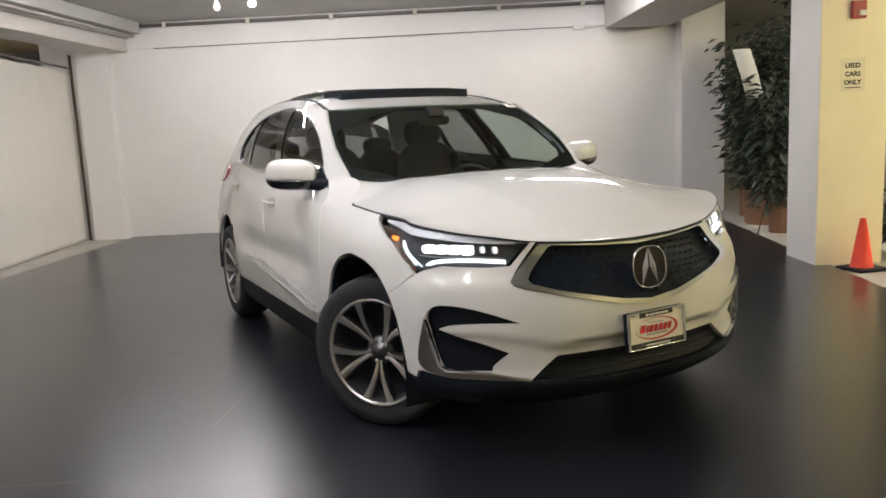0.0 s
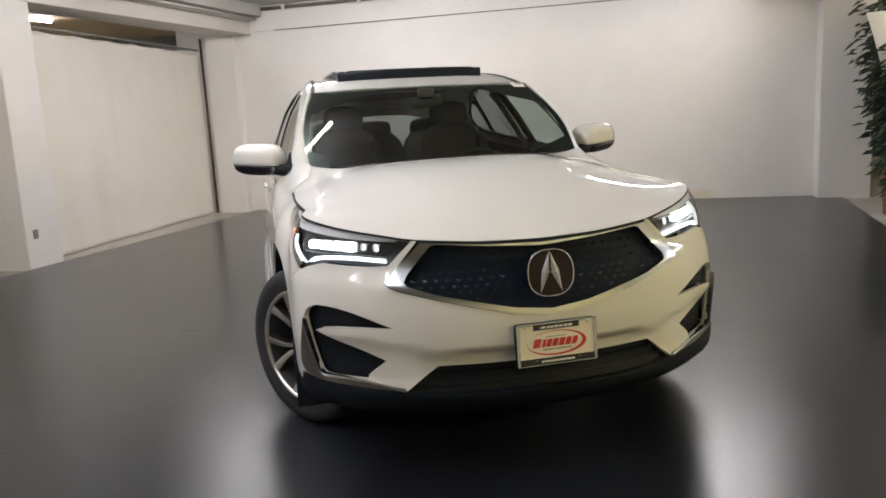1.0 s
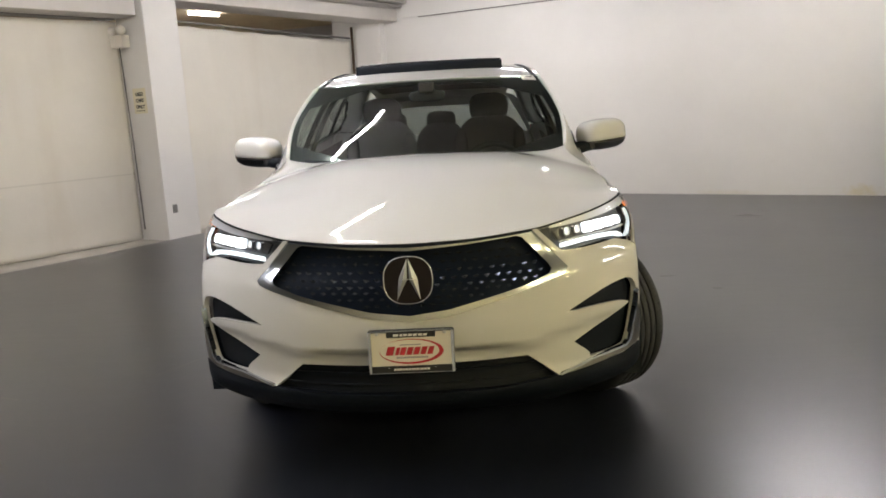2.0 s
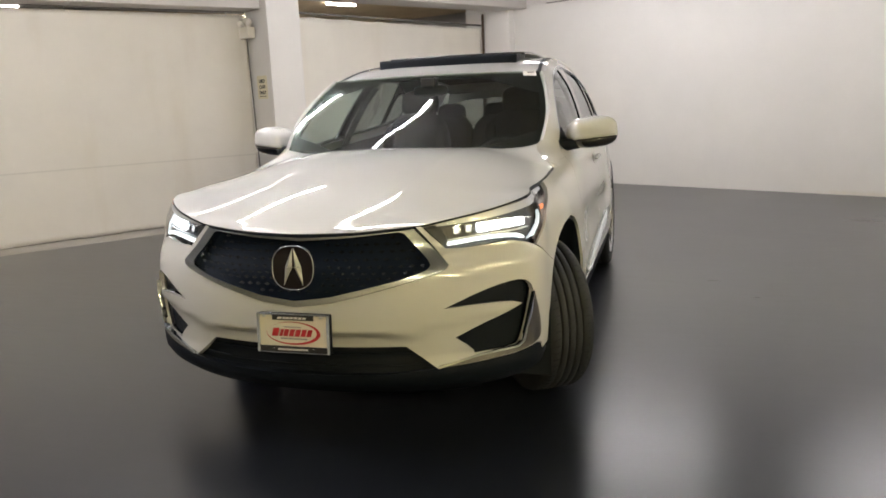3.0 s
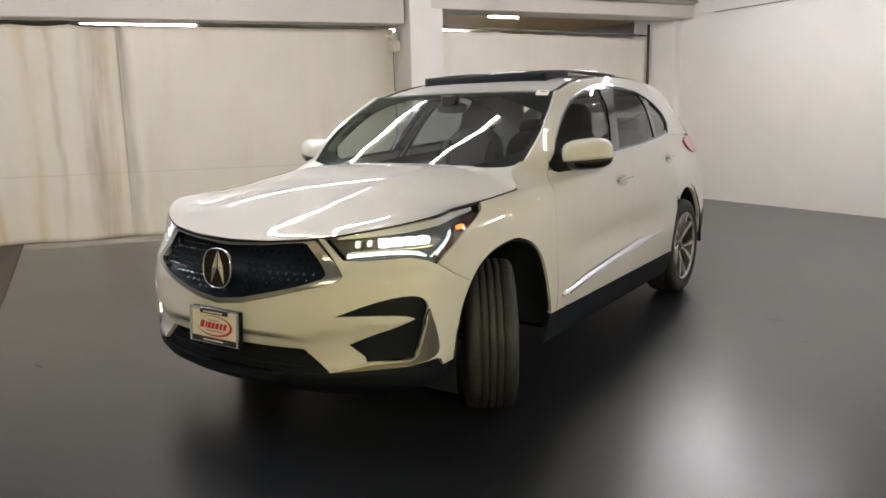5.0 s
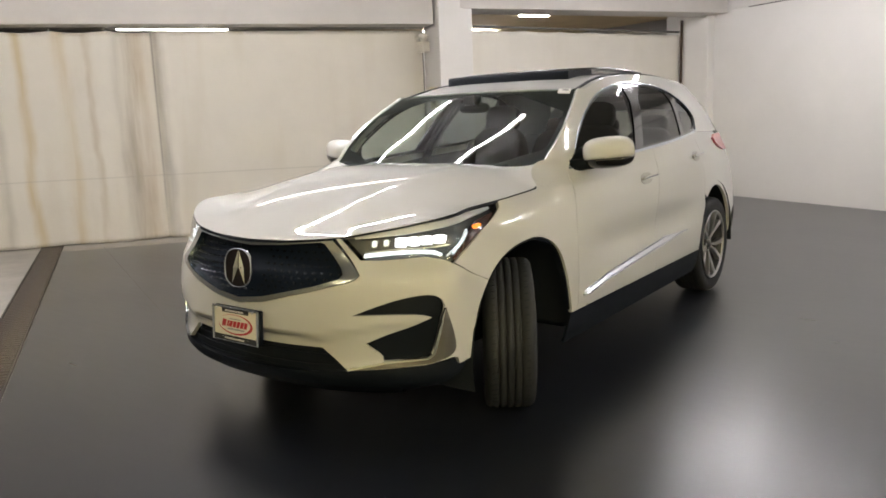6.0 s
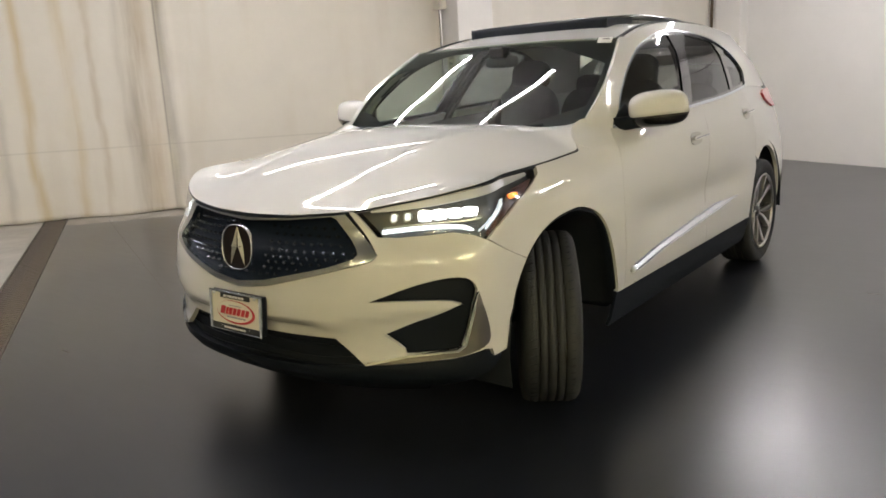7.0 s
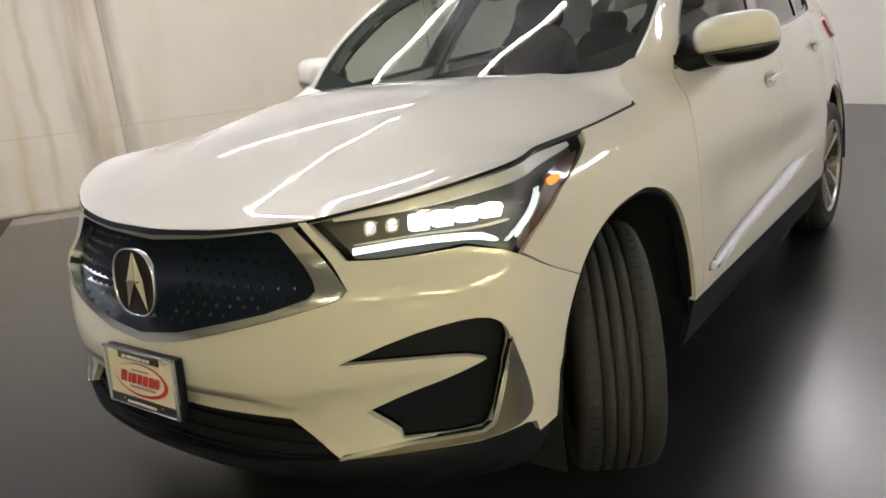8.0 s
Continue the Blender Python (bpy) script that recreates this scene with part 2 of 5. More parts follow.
def stained_wall():
    """White wall paint with a yellow damp stain at its foot, a fainter one and a tall greyer patch at the left."""
    m = material("stained white wall paint", (0.77, 0.75, 0.725), 0.6, vary=0.06, scale=1.2, bump=0.12, bump_scale=25)
    nt = m.node_tree
    b = nt.nodes["Principled BSDF"]
    base = b.inputs["Base Color"].links[0].from_socket
    co = nt.nodes.new("ShaderNodeTexCoord")
    for centre, size, tint, power in (((5.10, 6.15, 0.05), (0.22, 0.30, 0.10), (0.62, 0.52, 0.22), 0.7), ((3.6, 6.8, 0.02), (0.5, 0.5, 0.05), (0.55, 0.47, 0.25), 0.35), ((-0.6, 8.7, 1.2), (0.25, 0.4, 1.2), (0.62, 0.58, 0.50), 0.3)):
        mp = nt.nodes.new("ShaderNodeMapping")
        mp.inputs["Location"].default_value = [-c / k for c, k in zip(centre, size)]
        mp.inputs["Scale"].default_value = [1 / k for k in size]
        nt.links.new(co.outputs["Object"], mp.inputs[0])
        ln = nt.nodes.new("ShaderNodeVectorMath")
        ln.operation = "LENGTH"
        nt.links.new(mp.outputs[0], ln.inputs[0])
        ns = nt.nodes.new("ShaderNodeTexNoise")
        ns.inputs["Scale"].default_value = 14
        nt.links.new(co.outputs["Object"], ns.inputs["Vector"])
        ad = nt.nodes.new("ShaderNodeMath")
        ad.operation = "ADD"
        nt.links.new(ln.outputs["Value"], ad.inputs[0])
        nt.links.new(ns.outputs[0], ad.inputs[1])
        mr = nt.nodes.new("ShaderNodeMapRange")
        mr.inputs[1].default_value, mr.inputs[2].default_value, mr.inputs[3].default_value, mr.inputs[4].default_value = 0.5, 1.6, power, 0.0
        nt.links.new(ad.outputs[0], mr.inputs[0])
        mx = nt.nodes.new("ShaderNodeMixRGB")
        nt.links.new(mr.outputs[0], mx.inputs[0])
        nt.links.new(base, mx.inputs[1])
        mx.inputs[2].default_value = (*tint, 1)
        base = mx.outputs[0]
    nt.links.new(base, b.inputs["Base Color"])
    return m


BACKWALL = stained_wall()

# ---- mesh helpers ----


def part(name, bm, mat, parent=None, label="", smooth=True):
    """Links a bmesh as one mesh object under a thing or part."""
    me = bpy.data.meshes.new(name)
    bm.to_mesh(me)
    bm.free()
    if mat:
        me.materials.append(mat)
    if smooth:
        me.shade_smooth()
    ob = new(name, me)
    ob.parent = parent
    if label:
        ob["label"] = label
    return ob


def thing(name, label, category, group="", kind=""):
    return tagged(new(name), label, category, group, kind)


def box(bm, lo, hi, m=None, bevel=0.0):
    """Adds a box to bm, edges bevelled, moved by m."""
    r = bmesh.ops.create_cube(bm, size=1)
    vs = r["verts"]
    c = [(a + b) / 2 for a, b in zip(lo, hi)]
    d = [b - a for a, b in zip(lo, hi)]
    for v in vs:
        v.co = Vector((v.co.x * d[0] + c[0], v.co.y * d[1] + c[1], v.co.z * d[2] + c[2]))
    if bevel:
        es = {e for v in vs for e in v.link_edges}
        r = bmesh.ops.bevel(bm, geom=list(es), offset=bevel, segments=2, affect="EDGES", profile=0.5)
        vs = list({v for f in r["faces"] for v in f.verts} | {v for v in vs if v.is_valid})
    if m is not None:
        bmesh.ops.transform(bm, matrix=m, verts=vs)
    return vs


def box_part(name, lo, hi, mat, parent=None, label="", m=None, bevel=0.004):
    bm = bmesh.new()
    box(bm, lo, hi, m, bevel)
    return part(name, bm, mat, parent, label, smooth=False)


def lathe(bm, profile, axis="x", segs=48, m=None, closed=False):
    """Turns (radius, offset) pairs about an axis."""
    rings = []
    for r, o in profile:
        ring = []
        for i in range(segs):
            a = 2 * math.pi * i / segs
            p = (o, r * math.cos(a), r * math.sin(a)) if axis == "x" else (r * math.cos(a), r * math.sin(a), o)
            ring.append(bm.verts.new(m @ Vector(p) if m is not None else p))
        rings.append(ring)
    n = len(rings)
    for k in range(n if closed else n - 1):
        a, b = rings[k], rings[(k + 1) % n]
        for i in range(segs):
            j = (i + 1) % segs
            bm.faces.new((a[i], a[j], b[j], b[i]))
    return rings


def tube(bm, pts, radius, segs=8, caps=True):
    """Round bar along points."""
    pts = [Vector(p) for p in pts]
    rings = []
    for i, p in enumerate(pts):
        d = (pts[min(i + 1, len(pts) - 1)] - pts[max(i - 1, 0)]).normalized()
        a = d.orthogonal().normalized() if not rings else (side - d * side.dot(d)).normalized()
        side = a
        b = d.cross(a)
        r = radius[i] if isinstance(radius, (list, tuple)) else radius
        rings.append([bm.verts.new(p + (a * math.cos(2 * math.pi * k / segs) + b * math.sin(2 * math.pi * k / segs)) * r) for k in range(segs)])
    for r0, r1 in zip(rings, rings[1:]):
        for k in range(segs):
            bm.faces.new((r0[k], r0[(k + 1) % segs], r1[(k + 1) % segs], r1[k]))
    if caps:
        bm.faces.new(rings[0][::-1])
        bm.faces.new(rings[-1])


# ---- the room ----
ALONG = Vector((0.887, -0.462, 0))   # along the rear wall
DEEP = Vector((0.462, 0.887, 0))     # towards the rear wall
YAW = math.degrees(math.atan2(ALONG.y, ALONG.x))


def at(a, d, z=0.0):
    """A point of the plan: a metres along the rear wall from the rear left corner, d metres in front of it."""
    p = Vector((-1.02, 9.45, 0)) + ALONG * a - DEEP * d
    return Vector((p.x, p.y, z))


def prism(name, corners, z0, z1, mat, label="", kind="structure", parent=None, bevel=0.0, category=""):
    """Upright block over a plan polygon."""
    bm = bmesh.new()
    lo = [bm.verts.new((p[0], p[1], z0)) for p in corners]
    hi = [bm.verts.new((p[0], p[1], z1)) for p in corners]
    n = len(lo)
    bm.faces.new(lo[::-1])
    bm.faces.new(hi)
    for i in range(n):
        bm.faces.new((lo[i], lo[(i + 1) % n], hi[(i + 1) % n], hi[i]))
    bmesh.ops.recalc_face_normals(bm, faces=bm.faces)
    if bevel:
        bmesh.ops.bevel(bm, geom=[e for e in bm.edges], offset=bevel, segments=2, affect="EDGES", profile=0.5)
    ob = part(name, bm, mat, parent, smooth=False)
    return tagged(ob, label, category or name.split("_")[0], kind=kind)


def plan_block(name, a0, a1, d0, d1, z0, z1, mat, label, **k):
    return prism(name, [at(a0, d0), at(a1, d0), at(a1, d1), at(a0, d1)], z0, z1, mat, label, **k)


CEILING_Z = 3.22
prism("ground", [(-30, -30), (30, -30), (30, 30), (-30, 30)], -0.3, -0.012, CONCRETE, "pale worn concrete slab under the hall", category="ground")
# drain runs across the front; the painted bay lies between it and the rear wall
DR0, DR1 = Vector((-6.75, 1.62, 0)), Vector((3.4, -4.42, 0))
DRD = (DR1 - DR0).normalized()
DRN = Vector((-DRD.y, DRD.x, 0))
bay = [DR0 + DRN * 0.13 + DRD * 0.55, Vector((-6.07, 1.52, 0)), Vector((-4.05, 4.30, 0)), Vector((-3.2, 5.75, 0)), Vector((-1.0, 9.6, 0)), at(8.6, -0.08), Vector((6.62, 5.25, 0)), Vector((4.95, 2.62, 0)), Vector((3.45, 0.22, 0)), Vector((3.45, -2.0, 0)), DR1 + DRN * 0.13]
prism("floor", bay, -0.1, 0.0, FLOOR, "glossy black epoxy-painted garage floor, scuffed")

plan_block("wall_back", -1.2, 8.4, 0.0, -0.25, -0.05, CEILING_Z, BACKWALL, "white painted concrete rear wall, faint stains")
plan_block("trim", 0.22, 8.02, 0.035, -0.01, 2.84, CEILING_Z - 0.09, WALL, "upper band of the white rear wall, slightly proud", category="wall")
# dark strip that paints the shadow line below the upper band
plan_block("trim_joint", 0.55, 6.85, 0.030, 0.001, 2.828, 2.8395, PIPE, "dark strip for the shadow gap under the wall's upper band", category="wall joint")
prism("ceiling", [(-14, -14), (14, -14), (14, 14), (-14, 14)], CEILING_Z, CEILING_Z + 0.2, CEIL, "grey painted concrete garage ceiling", category="ceiling")
# walls that close the hall out of view
prism("wall_front", [(-14, -11), (14, -11), (14, -10.7), (-14, -10.7)], -0.05, CEILING_Z, CREAM, "cream painted wall", category="wall")
prism("wall_left", [(-13, -11), (-12.7, -11), (-12.7, 13), (-13, 13)], -0.05, CEILING_Z, WALL, "white painted side wall", category="wall")
prism("wall_right", [(10.4, -11), (10.7, -11), (10.7, 13), (10.4, 13)], -0.05, CEILING_Z, BEAM, "grey-white painted side wall", category="wall")
prism("wall_far", [(-13, 12.7), (10.5, 12.7), (10.5, 13), (-13, 13)], -0.05, CEILING_Z, BEAM, "far wall behind the hall", category="wall")

# columns and beams


def column(name, corner, width, depth, mat, label, z1=CEILING_Z):
    """Square pillar: corner is its front right foot seen along the rear wall."""
    c = Vector((corner[0], corner[1], 0))
    prism(name, [c, c - ALONG * width, c - ALONG * width + DEEP * depth, c + DEEP * depth], -0.05, z1, mat, label, bevel=0.012, category="column")


column("column_left", (-3.44, 5.34), 0.48, 0.50, WALL, "white painted square concrete column with a paper notice")
column("column_corner", (-1.20, 9.38), 0.50, 0.35, WALL, "white painted concrete corner column")
column("column_far", (6.86, 5.02), 0.64, 0.45, WALL, "white painted concrete column at the end of the rear wall")
# near right column: its flank is white, its face cream
cr = Vector((3.966, 1.298, 0))
prism("column_near", [cr, cr + ALONG * 0.60, cr + ALONG * 0.60 + DEEP * 0.60, cr + DEEP * 0.60], -0.05, CEILING_Z, WALL, "white square concrete column with a cream face", bevel=0.01, category="column")
prism("trim_face", [cr + ALONG * 0.004 - DEEP * 0.006, cr + ALONG * 0.60 - DEEP * 0.006, cr + ALONG * 0.60 + DEEP * 0.001, cr + ALONG * 0.004 + DEEP * 0.001], 0.0, CEILING_Z - .02, CREAM, "thin cream layer on the face of a column", category="wall paint")


def beam(name, p, q, width, z0, label):
    """Downstand beam whose room-side foot runs from p to q."""
    p, q = Vector((*p, 0)), Vector((*q, 0))
    n = (q - p).normalized()
    n = Vector((-n.y, n.x, 0)) * width
    prism(name, [p, q, q + n, p + n], z0, CEILING_Z + .02, BEAM, label, bevel=0.01, category="beam")


beam("beam_far_left", (-3.46, 5.36), (-0.80, 9.55), 0.55, 2.80, "white painted concrete ceiling beam on columns")
beam("beam_near_left", (-8.74, -1.87), (-3.50, 5.30), 0.62, 2.595, "grey-white painted concrete ceiling beam over a drape")
beam("beam_right", (6.28, 5.57), (3.92, 0.70), -0.95, 2.775, "white painted concrete ceiling beam on columns")
prism("ceiling_tan", [(-4.35, 5.9), (-1.3, 10.9), (-6.0, 12.6), (-9, 8.2)], 3.02, 3.10, TAN, "yellowed low ceiling beyond the drape", category="ceiling")
prism("wall_beyond", [(-9.0, 7.8), (-6.0, 12.4), (-6.2, 12.5), (-9.2, 7.9)], -0.05, 3.1, WALL, "wall beyond the drape", category="wall")

# boxed duct and two pipes along the head of the far left beam
LEDGE = (Vector((-0.80, 9.55, 0)) - Vector((-3.46, 5.36, 0))).normalized()
LEDGE_SIDE = Vector((LEDGE.y, -LEDGE.x, 0))
t = thing("ceiling_duct", "grey boxed duct with two pipes under the ceiling beside a beam", "duct")
p0, p1 = Vector((-3.9, 4.66, 0)) + LEDGE_SIDE * .01, Vector((-0.95, 9.31, 0)) + LEDGE_SIDE * .01
bm = bmesh.new()
lo = [bm.verts.new(Vector((q.x, q.y, z)) + LEDGE_SIDE * w) for q in (p0, p1) for w, z in ((0, 3.045), (.26, 3.045), (.26, 3.215), (0, 3.215))]
for i in range(4):
    bm.faces.new((lo[i], lo[(i + 1) % 4], lo[4 + (i + 1) % 4], lo[4 + i]))
bm.faces.new(lo[:4][::-1])
bm.faces.new(lo[4:])
bmesh.ops.recalc_face_normals(bm, faces=bm.faces)
bmesh.ops.bevel(bm, geom=list(bm.edges), offset=.006, segments=2, affect="EDGES", profile=.5)
part("duct", bm, CEIL, t, smooth=False)
for w, z, r in ((.05, 3.01, .026), (.15, 3.015, .020)):
    bm = bmesh.new()
    tube(bm, [Vector((q.x, q.y, z)) + LEDGE_SIDE * w for q in (p0, p1)], r, 10)
    part("pipe", bm, BEAM, t)

# drain channel with its cover slats
drain = thing("drain", "long rusty trench drain with slotted iron covers", "drain", kind="structure")
bm = bmesh.new()
pts = [DR0 - DRN * .11, DR1 - DRN * .11, DR1 + DRN * .11, DR0 + DRN * .11]
f = bm.faces.new([bm.verts.new((p.x, p.y, -.011)) for p in pts])
part("channel", bm, DARK, drain, smooth=False)
for o in (-.122, .108):
    bm = bmesh.new()
    box(bm, (0, o, -.03), ((DR1 - DR0).length, o + .014, .002), pose(DR0.x, DR0.y, 0, 0, 0, math.degrees(math.atan2(DRD.y, DRD.x))))
    part("rail", bm, DRAIN, drain, smooth=False)
slat_mesh = None
L = (DR1 - DR0).length
for i in range(int(L / .06)):
    if i >= 190:
        break
    if slat_mesh is None:
        bm = bmesh.new()
        box(bm, (-.021, -.105, -.012), (.021, .105, -.001), None, .003)
        sl = part("slat", bm, DRAIN, drain, smooth=False)
        slat_mesh = sl.data
    else:
        sl = new("slat", slat_mesh)
        sl.parent = drain
    p = DR0 + DRD * (i + .5) * .06
    sl.matrix_local = pose(p.x, p.y, 0, 0, 0, math.degrees(math.atan2(DRD.y, DRD.x)))


# drapes
def drape(name, p, q, z0, z1, seed, label, amp=.024, gap=(), mat=DRAPE):
    """Heavy tarpaulin that hangs in uneven folds from hooks on a rail."""
    t = thing(name, label, "drape")
    p, q = Vector((*p, 0)), Vector((*q, 0))
    d = (q - p).normalized()
    n = Vector((d.y, -d.x, 0))
    L = (q - p).length
    nu, nv = int(L / .035), 46
    bm = bmesh.new()
    rows = []
    for j in range(nv + 1):
        v = j / nv
        row = []
        for i in range(nu + 1):
            s = i / nu * L
            f = noise.noise(Vector((s * 1.1, seed, v * .3))) * 1.4 + .30 * noise.noise(Vector((s * 2.7, seed + 5, v * .7)))
            w = noise.noise(Vector((s * 2.2, seed + 9, v * 3.0)))
            loose = 1.0 if not gap else .22 + 1.7 * (1 - min(1, max(0, (s - gap[0]) / .6)))
            off = (amp * f * (.65 + .35 * v) + .35 * amp * w) * loose
            # sharp creases at the seams
            for c in gap:
                off += -.05 * math.exp(-((s - c) / .05) ** 2) + .03 * math.exp(-((s - c - .10) / .06) ** 2)
            sag = .014 * loose * abs(math.sin(math.pi * s / .62)) * (1 - v) ** 6
            z = z1 + (z0 - z1) * v - sag + .012 * noise.noise(Vector((s * 2, seed, 3))) * v
            row.append(bm.verts.new(p + d * s + n * off + Vector((0, 0, z))))
        rows.append(row)
    for a, b in zip(rows, rows[1:]):
        for i in range(nu):
            bm.faces.new((a[i], a[i + 1], b[i + 1], b[i]))
    cloth = part("cloth", bm, mat, t)
    md = cloth.modifiers.new("thick", "SOLIDIFY")
    md.thickness = .006
    bm = bmesh.new()
    tube(bm, [p + Vector((0, 0, z1 + .045)), q + Vector((0, 0, z1 + .045))], .016)
    part("rail", bm, PIPE, t)
    for k in range(int(L / .62) + 1):
        s = min(L - .02, k * .62)
        bm = bmesh.new()
        tube(bm, [p + d * s + Vector((0, 0, z1 + .06)), p + d * s + n * .012 + Vector((0, 0, z1 - .02))], .005, 6)
        part("hook", bm, SATIN, t)
    return t


drape("drape", (-8.7, -1.25), (-3.84, 5.50), .0, 2.56, 3.1, "off-white tarpaulin drape with brown rust streaks, hung in folds", gap=(4.83,))
drape("drape", (-3.52, 5.72), (-1.75, 9.66), .0, 2.56, 8.7, "off-white tarpaulin drape, nearly flat, hung from a rail", amp=.007, mat=DRAPE_CLEAN)


# lamps of the hall
def tube_lamp(p, q, label="lit white fluorescent batten under the ceiling, out of view", mat=None):
    t = thing("tube_lamp", label, "lamp", "fluorescent tubes")
    p, q = Vector(p), Vector(q)
    bm = bmesh.new()
    tube(bm, [p, q], .019, 10)
    part("tube", bm, mat or TUBE, t)
    d = (q - p).normalized()
    bm = bmesh.new()
    box(bm, (0, -.035, .03), ((q - p).length, .035, .03 + .06), Matrix.Translation(p) @ d.to_track_quat("X", "Z").to_matrix().to_4x4(), .006)
    part("batten", bm, YELLOWED, t, smooth=False)
    return t


for x, y in ((-0.52, 1.5), (-1.58, 1.95)):
    for k in range(2):
        e = Vector((x, y, CEILING_Z - .095)) - DEEP * (k * 2.5)
        tube_lamp(e, e - DEEP * 2.4)
# unseen pair added to brighten the right side of the hall
for x, y in ((7.85, 1.1), (8.10, 1.0)):
    e = Vector((x, y, CEILING_Z - .095))
    tube_lamp(e, e - DEEP * 2.4)
# added out of view to throw warm light on the car's flank
for x, y in ((6.4, -2.4), (6.65, -2.5)):
    e = Vector((x, y, CEILING_Z - .095))
    tube_lamp(e, e - DEEP * 2.4, "lit warm fluorescent batten added under the ceiling, out of view", WARM)
# battens added out of view along the rear wall, to brighten it
for a, d in ((1.8, 2.5), (6.1, 2.5), (6.1, 2.75)):
    tube_lamp(at(a, d, CEILING_Z - .095), at(a + 2.2, d, CEILING_Z - .095))
# one more added to lift the far drape and the floor before it
tube_lamp(at(0.7, 3.3, CEILING_Z - .095), at(2.5, 3.3, CEILING_Z - .095))
# there for its reflection in the hood; weak to spare the near drape
tube_lamp((-2.6, 3.3, CEILING_Z - .095), (-4.0, 1.55, CEILING_Z - .095), "dimly lit fluorescent batten under the ceiling, out of view", DIMTUBE)
# tubes tucked behind the near drape's rail, and beyond the far drape
# the third is out of view, added to light the tan ceiling
for p, q in (((-6.22, 2.45, 2.60), (-5.42, 3.50, 2.59)), ((-3.95, 8.30, 2.99), (-3.65, 8.75, 2.99)), ((-6.4, 8.9, 2.99), (-5.6, 10.2, 2.99))):
    t = thing("tube_lamp", "lit fluorescent tube behind a drape's rail, the farthest one added", "lamp", "fluorescent tubes")
    bm = bmesh.new()
    tube(bm, [p, q], .02, 10)
    part("tube", bm, TUBE if p[2] > 2.9 else DIMTUBE, t)
# unseen warm lamps added in the front part of the hall, tinting the car
for x, y in ((0.6, -6.1), (3.8, -5.7), (3.8, -6.0), (6.2, -4.6), (4.9, -3.1)):
    tube_lamp((x, y, CEILING_Z - .095), (x + 2.3, y - .4, CEILING_Z - .095), "lit warm fluorescent batten added under the ceiling, out of view", WARM)
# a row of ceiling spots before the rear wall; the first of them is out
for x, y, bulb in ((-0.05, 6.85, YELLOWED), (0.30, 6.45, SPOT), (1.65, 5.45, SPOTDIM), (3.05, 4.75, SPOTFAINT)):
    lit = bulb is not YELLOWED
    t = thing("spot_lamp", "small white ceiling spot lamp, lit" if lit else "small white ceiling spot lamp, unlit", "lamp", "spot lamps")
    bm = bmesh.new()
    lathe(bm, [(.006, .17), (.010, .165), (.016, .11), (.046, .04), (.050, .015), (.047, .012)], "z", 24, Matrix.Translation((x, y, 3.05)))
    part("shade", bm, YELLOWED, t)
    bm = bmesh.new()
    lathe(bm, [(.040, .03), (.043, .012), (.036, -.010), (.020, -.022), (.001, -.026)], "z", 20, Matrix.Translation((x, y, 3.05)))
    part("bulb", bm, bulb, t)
# pipe along the top of the rear wall with clips, conduit on the right
t = thing("ceiling_pipe", "dark grey pipe along the top of the rear wall", "pipe")
bm = bmesh.new()
tube(bm, [at(.3, .05, 3.165), at(8.0, .05, 3.165)], .028, 10)
part("pipe", bm, PIPE, t)
for k in range(6):
    bm = bmesh.new()
    box(bm, (-.03, -.04, -.045), (.03, .04, .045), Matrix.Translation(at(.75 + k * 1.25, .05, 3.165)) @ pose(0, 0, 0, 0, 0, YAW), .004)
    part("clip", bm, YELLOWED, t, smooth=False)
t = thing("conduit", "white surface conduit with a small junction box", "conduit")
bm = bmesh.new()
tube(bm, [at(6.98, .05, 2.825), at(7.95, .05, 2.865)], .020, 8)
part("pipe", bm, WALL, t)
bm = bmesh.new()
box(bm, (-.08, -.03, -.035), (.08, .03, .035), Matrix.Translation(at(6.93, .05, 2.825)) @ pose(0, 0, 0, 0, 0, YAW), .006)
part("junction_box", bm, WALL, t, smooth=False)


# notices
def text_mesh(body_text, size, m, mat, name, parent):
    cu = bpy.data.curves.new(name, "FONT")
    cu.body, cu.size, cu.align_x, cu.align_y, cu.extrude = body_text, size, "CENTER", "CENTER", .0008
    cu.offset = size * .04
    ob = bpy.data.objects.new(name, cu)
    scene.collection.objects.link(ob)
    dg = bpy.context.evaluated_depsgraph_get()
    me = bpy.data.meshes.new_from_object(ob.evaluated_get(dg))
    bpy.data.objects.remove(ob)
    me.materials.clear()
    me.materials.append(mat)
    o = new(name, me)
    o.parent = parent
    o.matrix_local = m
    return o


def notice(p, facing):
    t = thing("notice", "white paper notice with black capital letters, taped to a column", "notice", "paper notices")
    m = Matrix.Translation(p) @ pose(0, 0, 0, 90, 0, facing)
    bm = bmesh.new()
    box(bm, (-.11, -.145, -.001), (.11, .145, .001), m)
    part("sheet", bm, NOTICE, t, smooth=False)
    for k, w in enumerate(("USED", "CARS", "ONLY")):
        text_mesh(w, .056, m @ Matrix.Translation((0, .075 - k * .072, .0016)), INK, "lettering", t)
    bm = bmesh.new()
    box(bm, (-.07, -.118, .001), (.07, -.110, .002), m)
    part("rule", bm, INK, t, smooth=False)


notice(cr + ALONG * .285 - DEEP * .010 + Vector((0, 0, 1.70)), YAW)
notice(Vector((-3.44, 5.34, 0)) - ALONG * .22 - DEEP * .003 + Vector((0, 0, 1.65)), YAW)
# fire alarm
t = thing("fire_alarm", "dark red fire alarm strobe with a clear lens, on a column", "fire alarm")
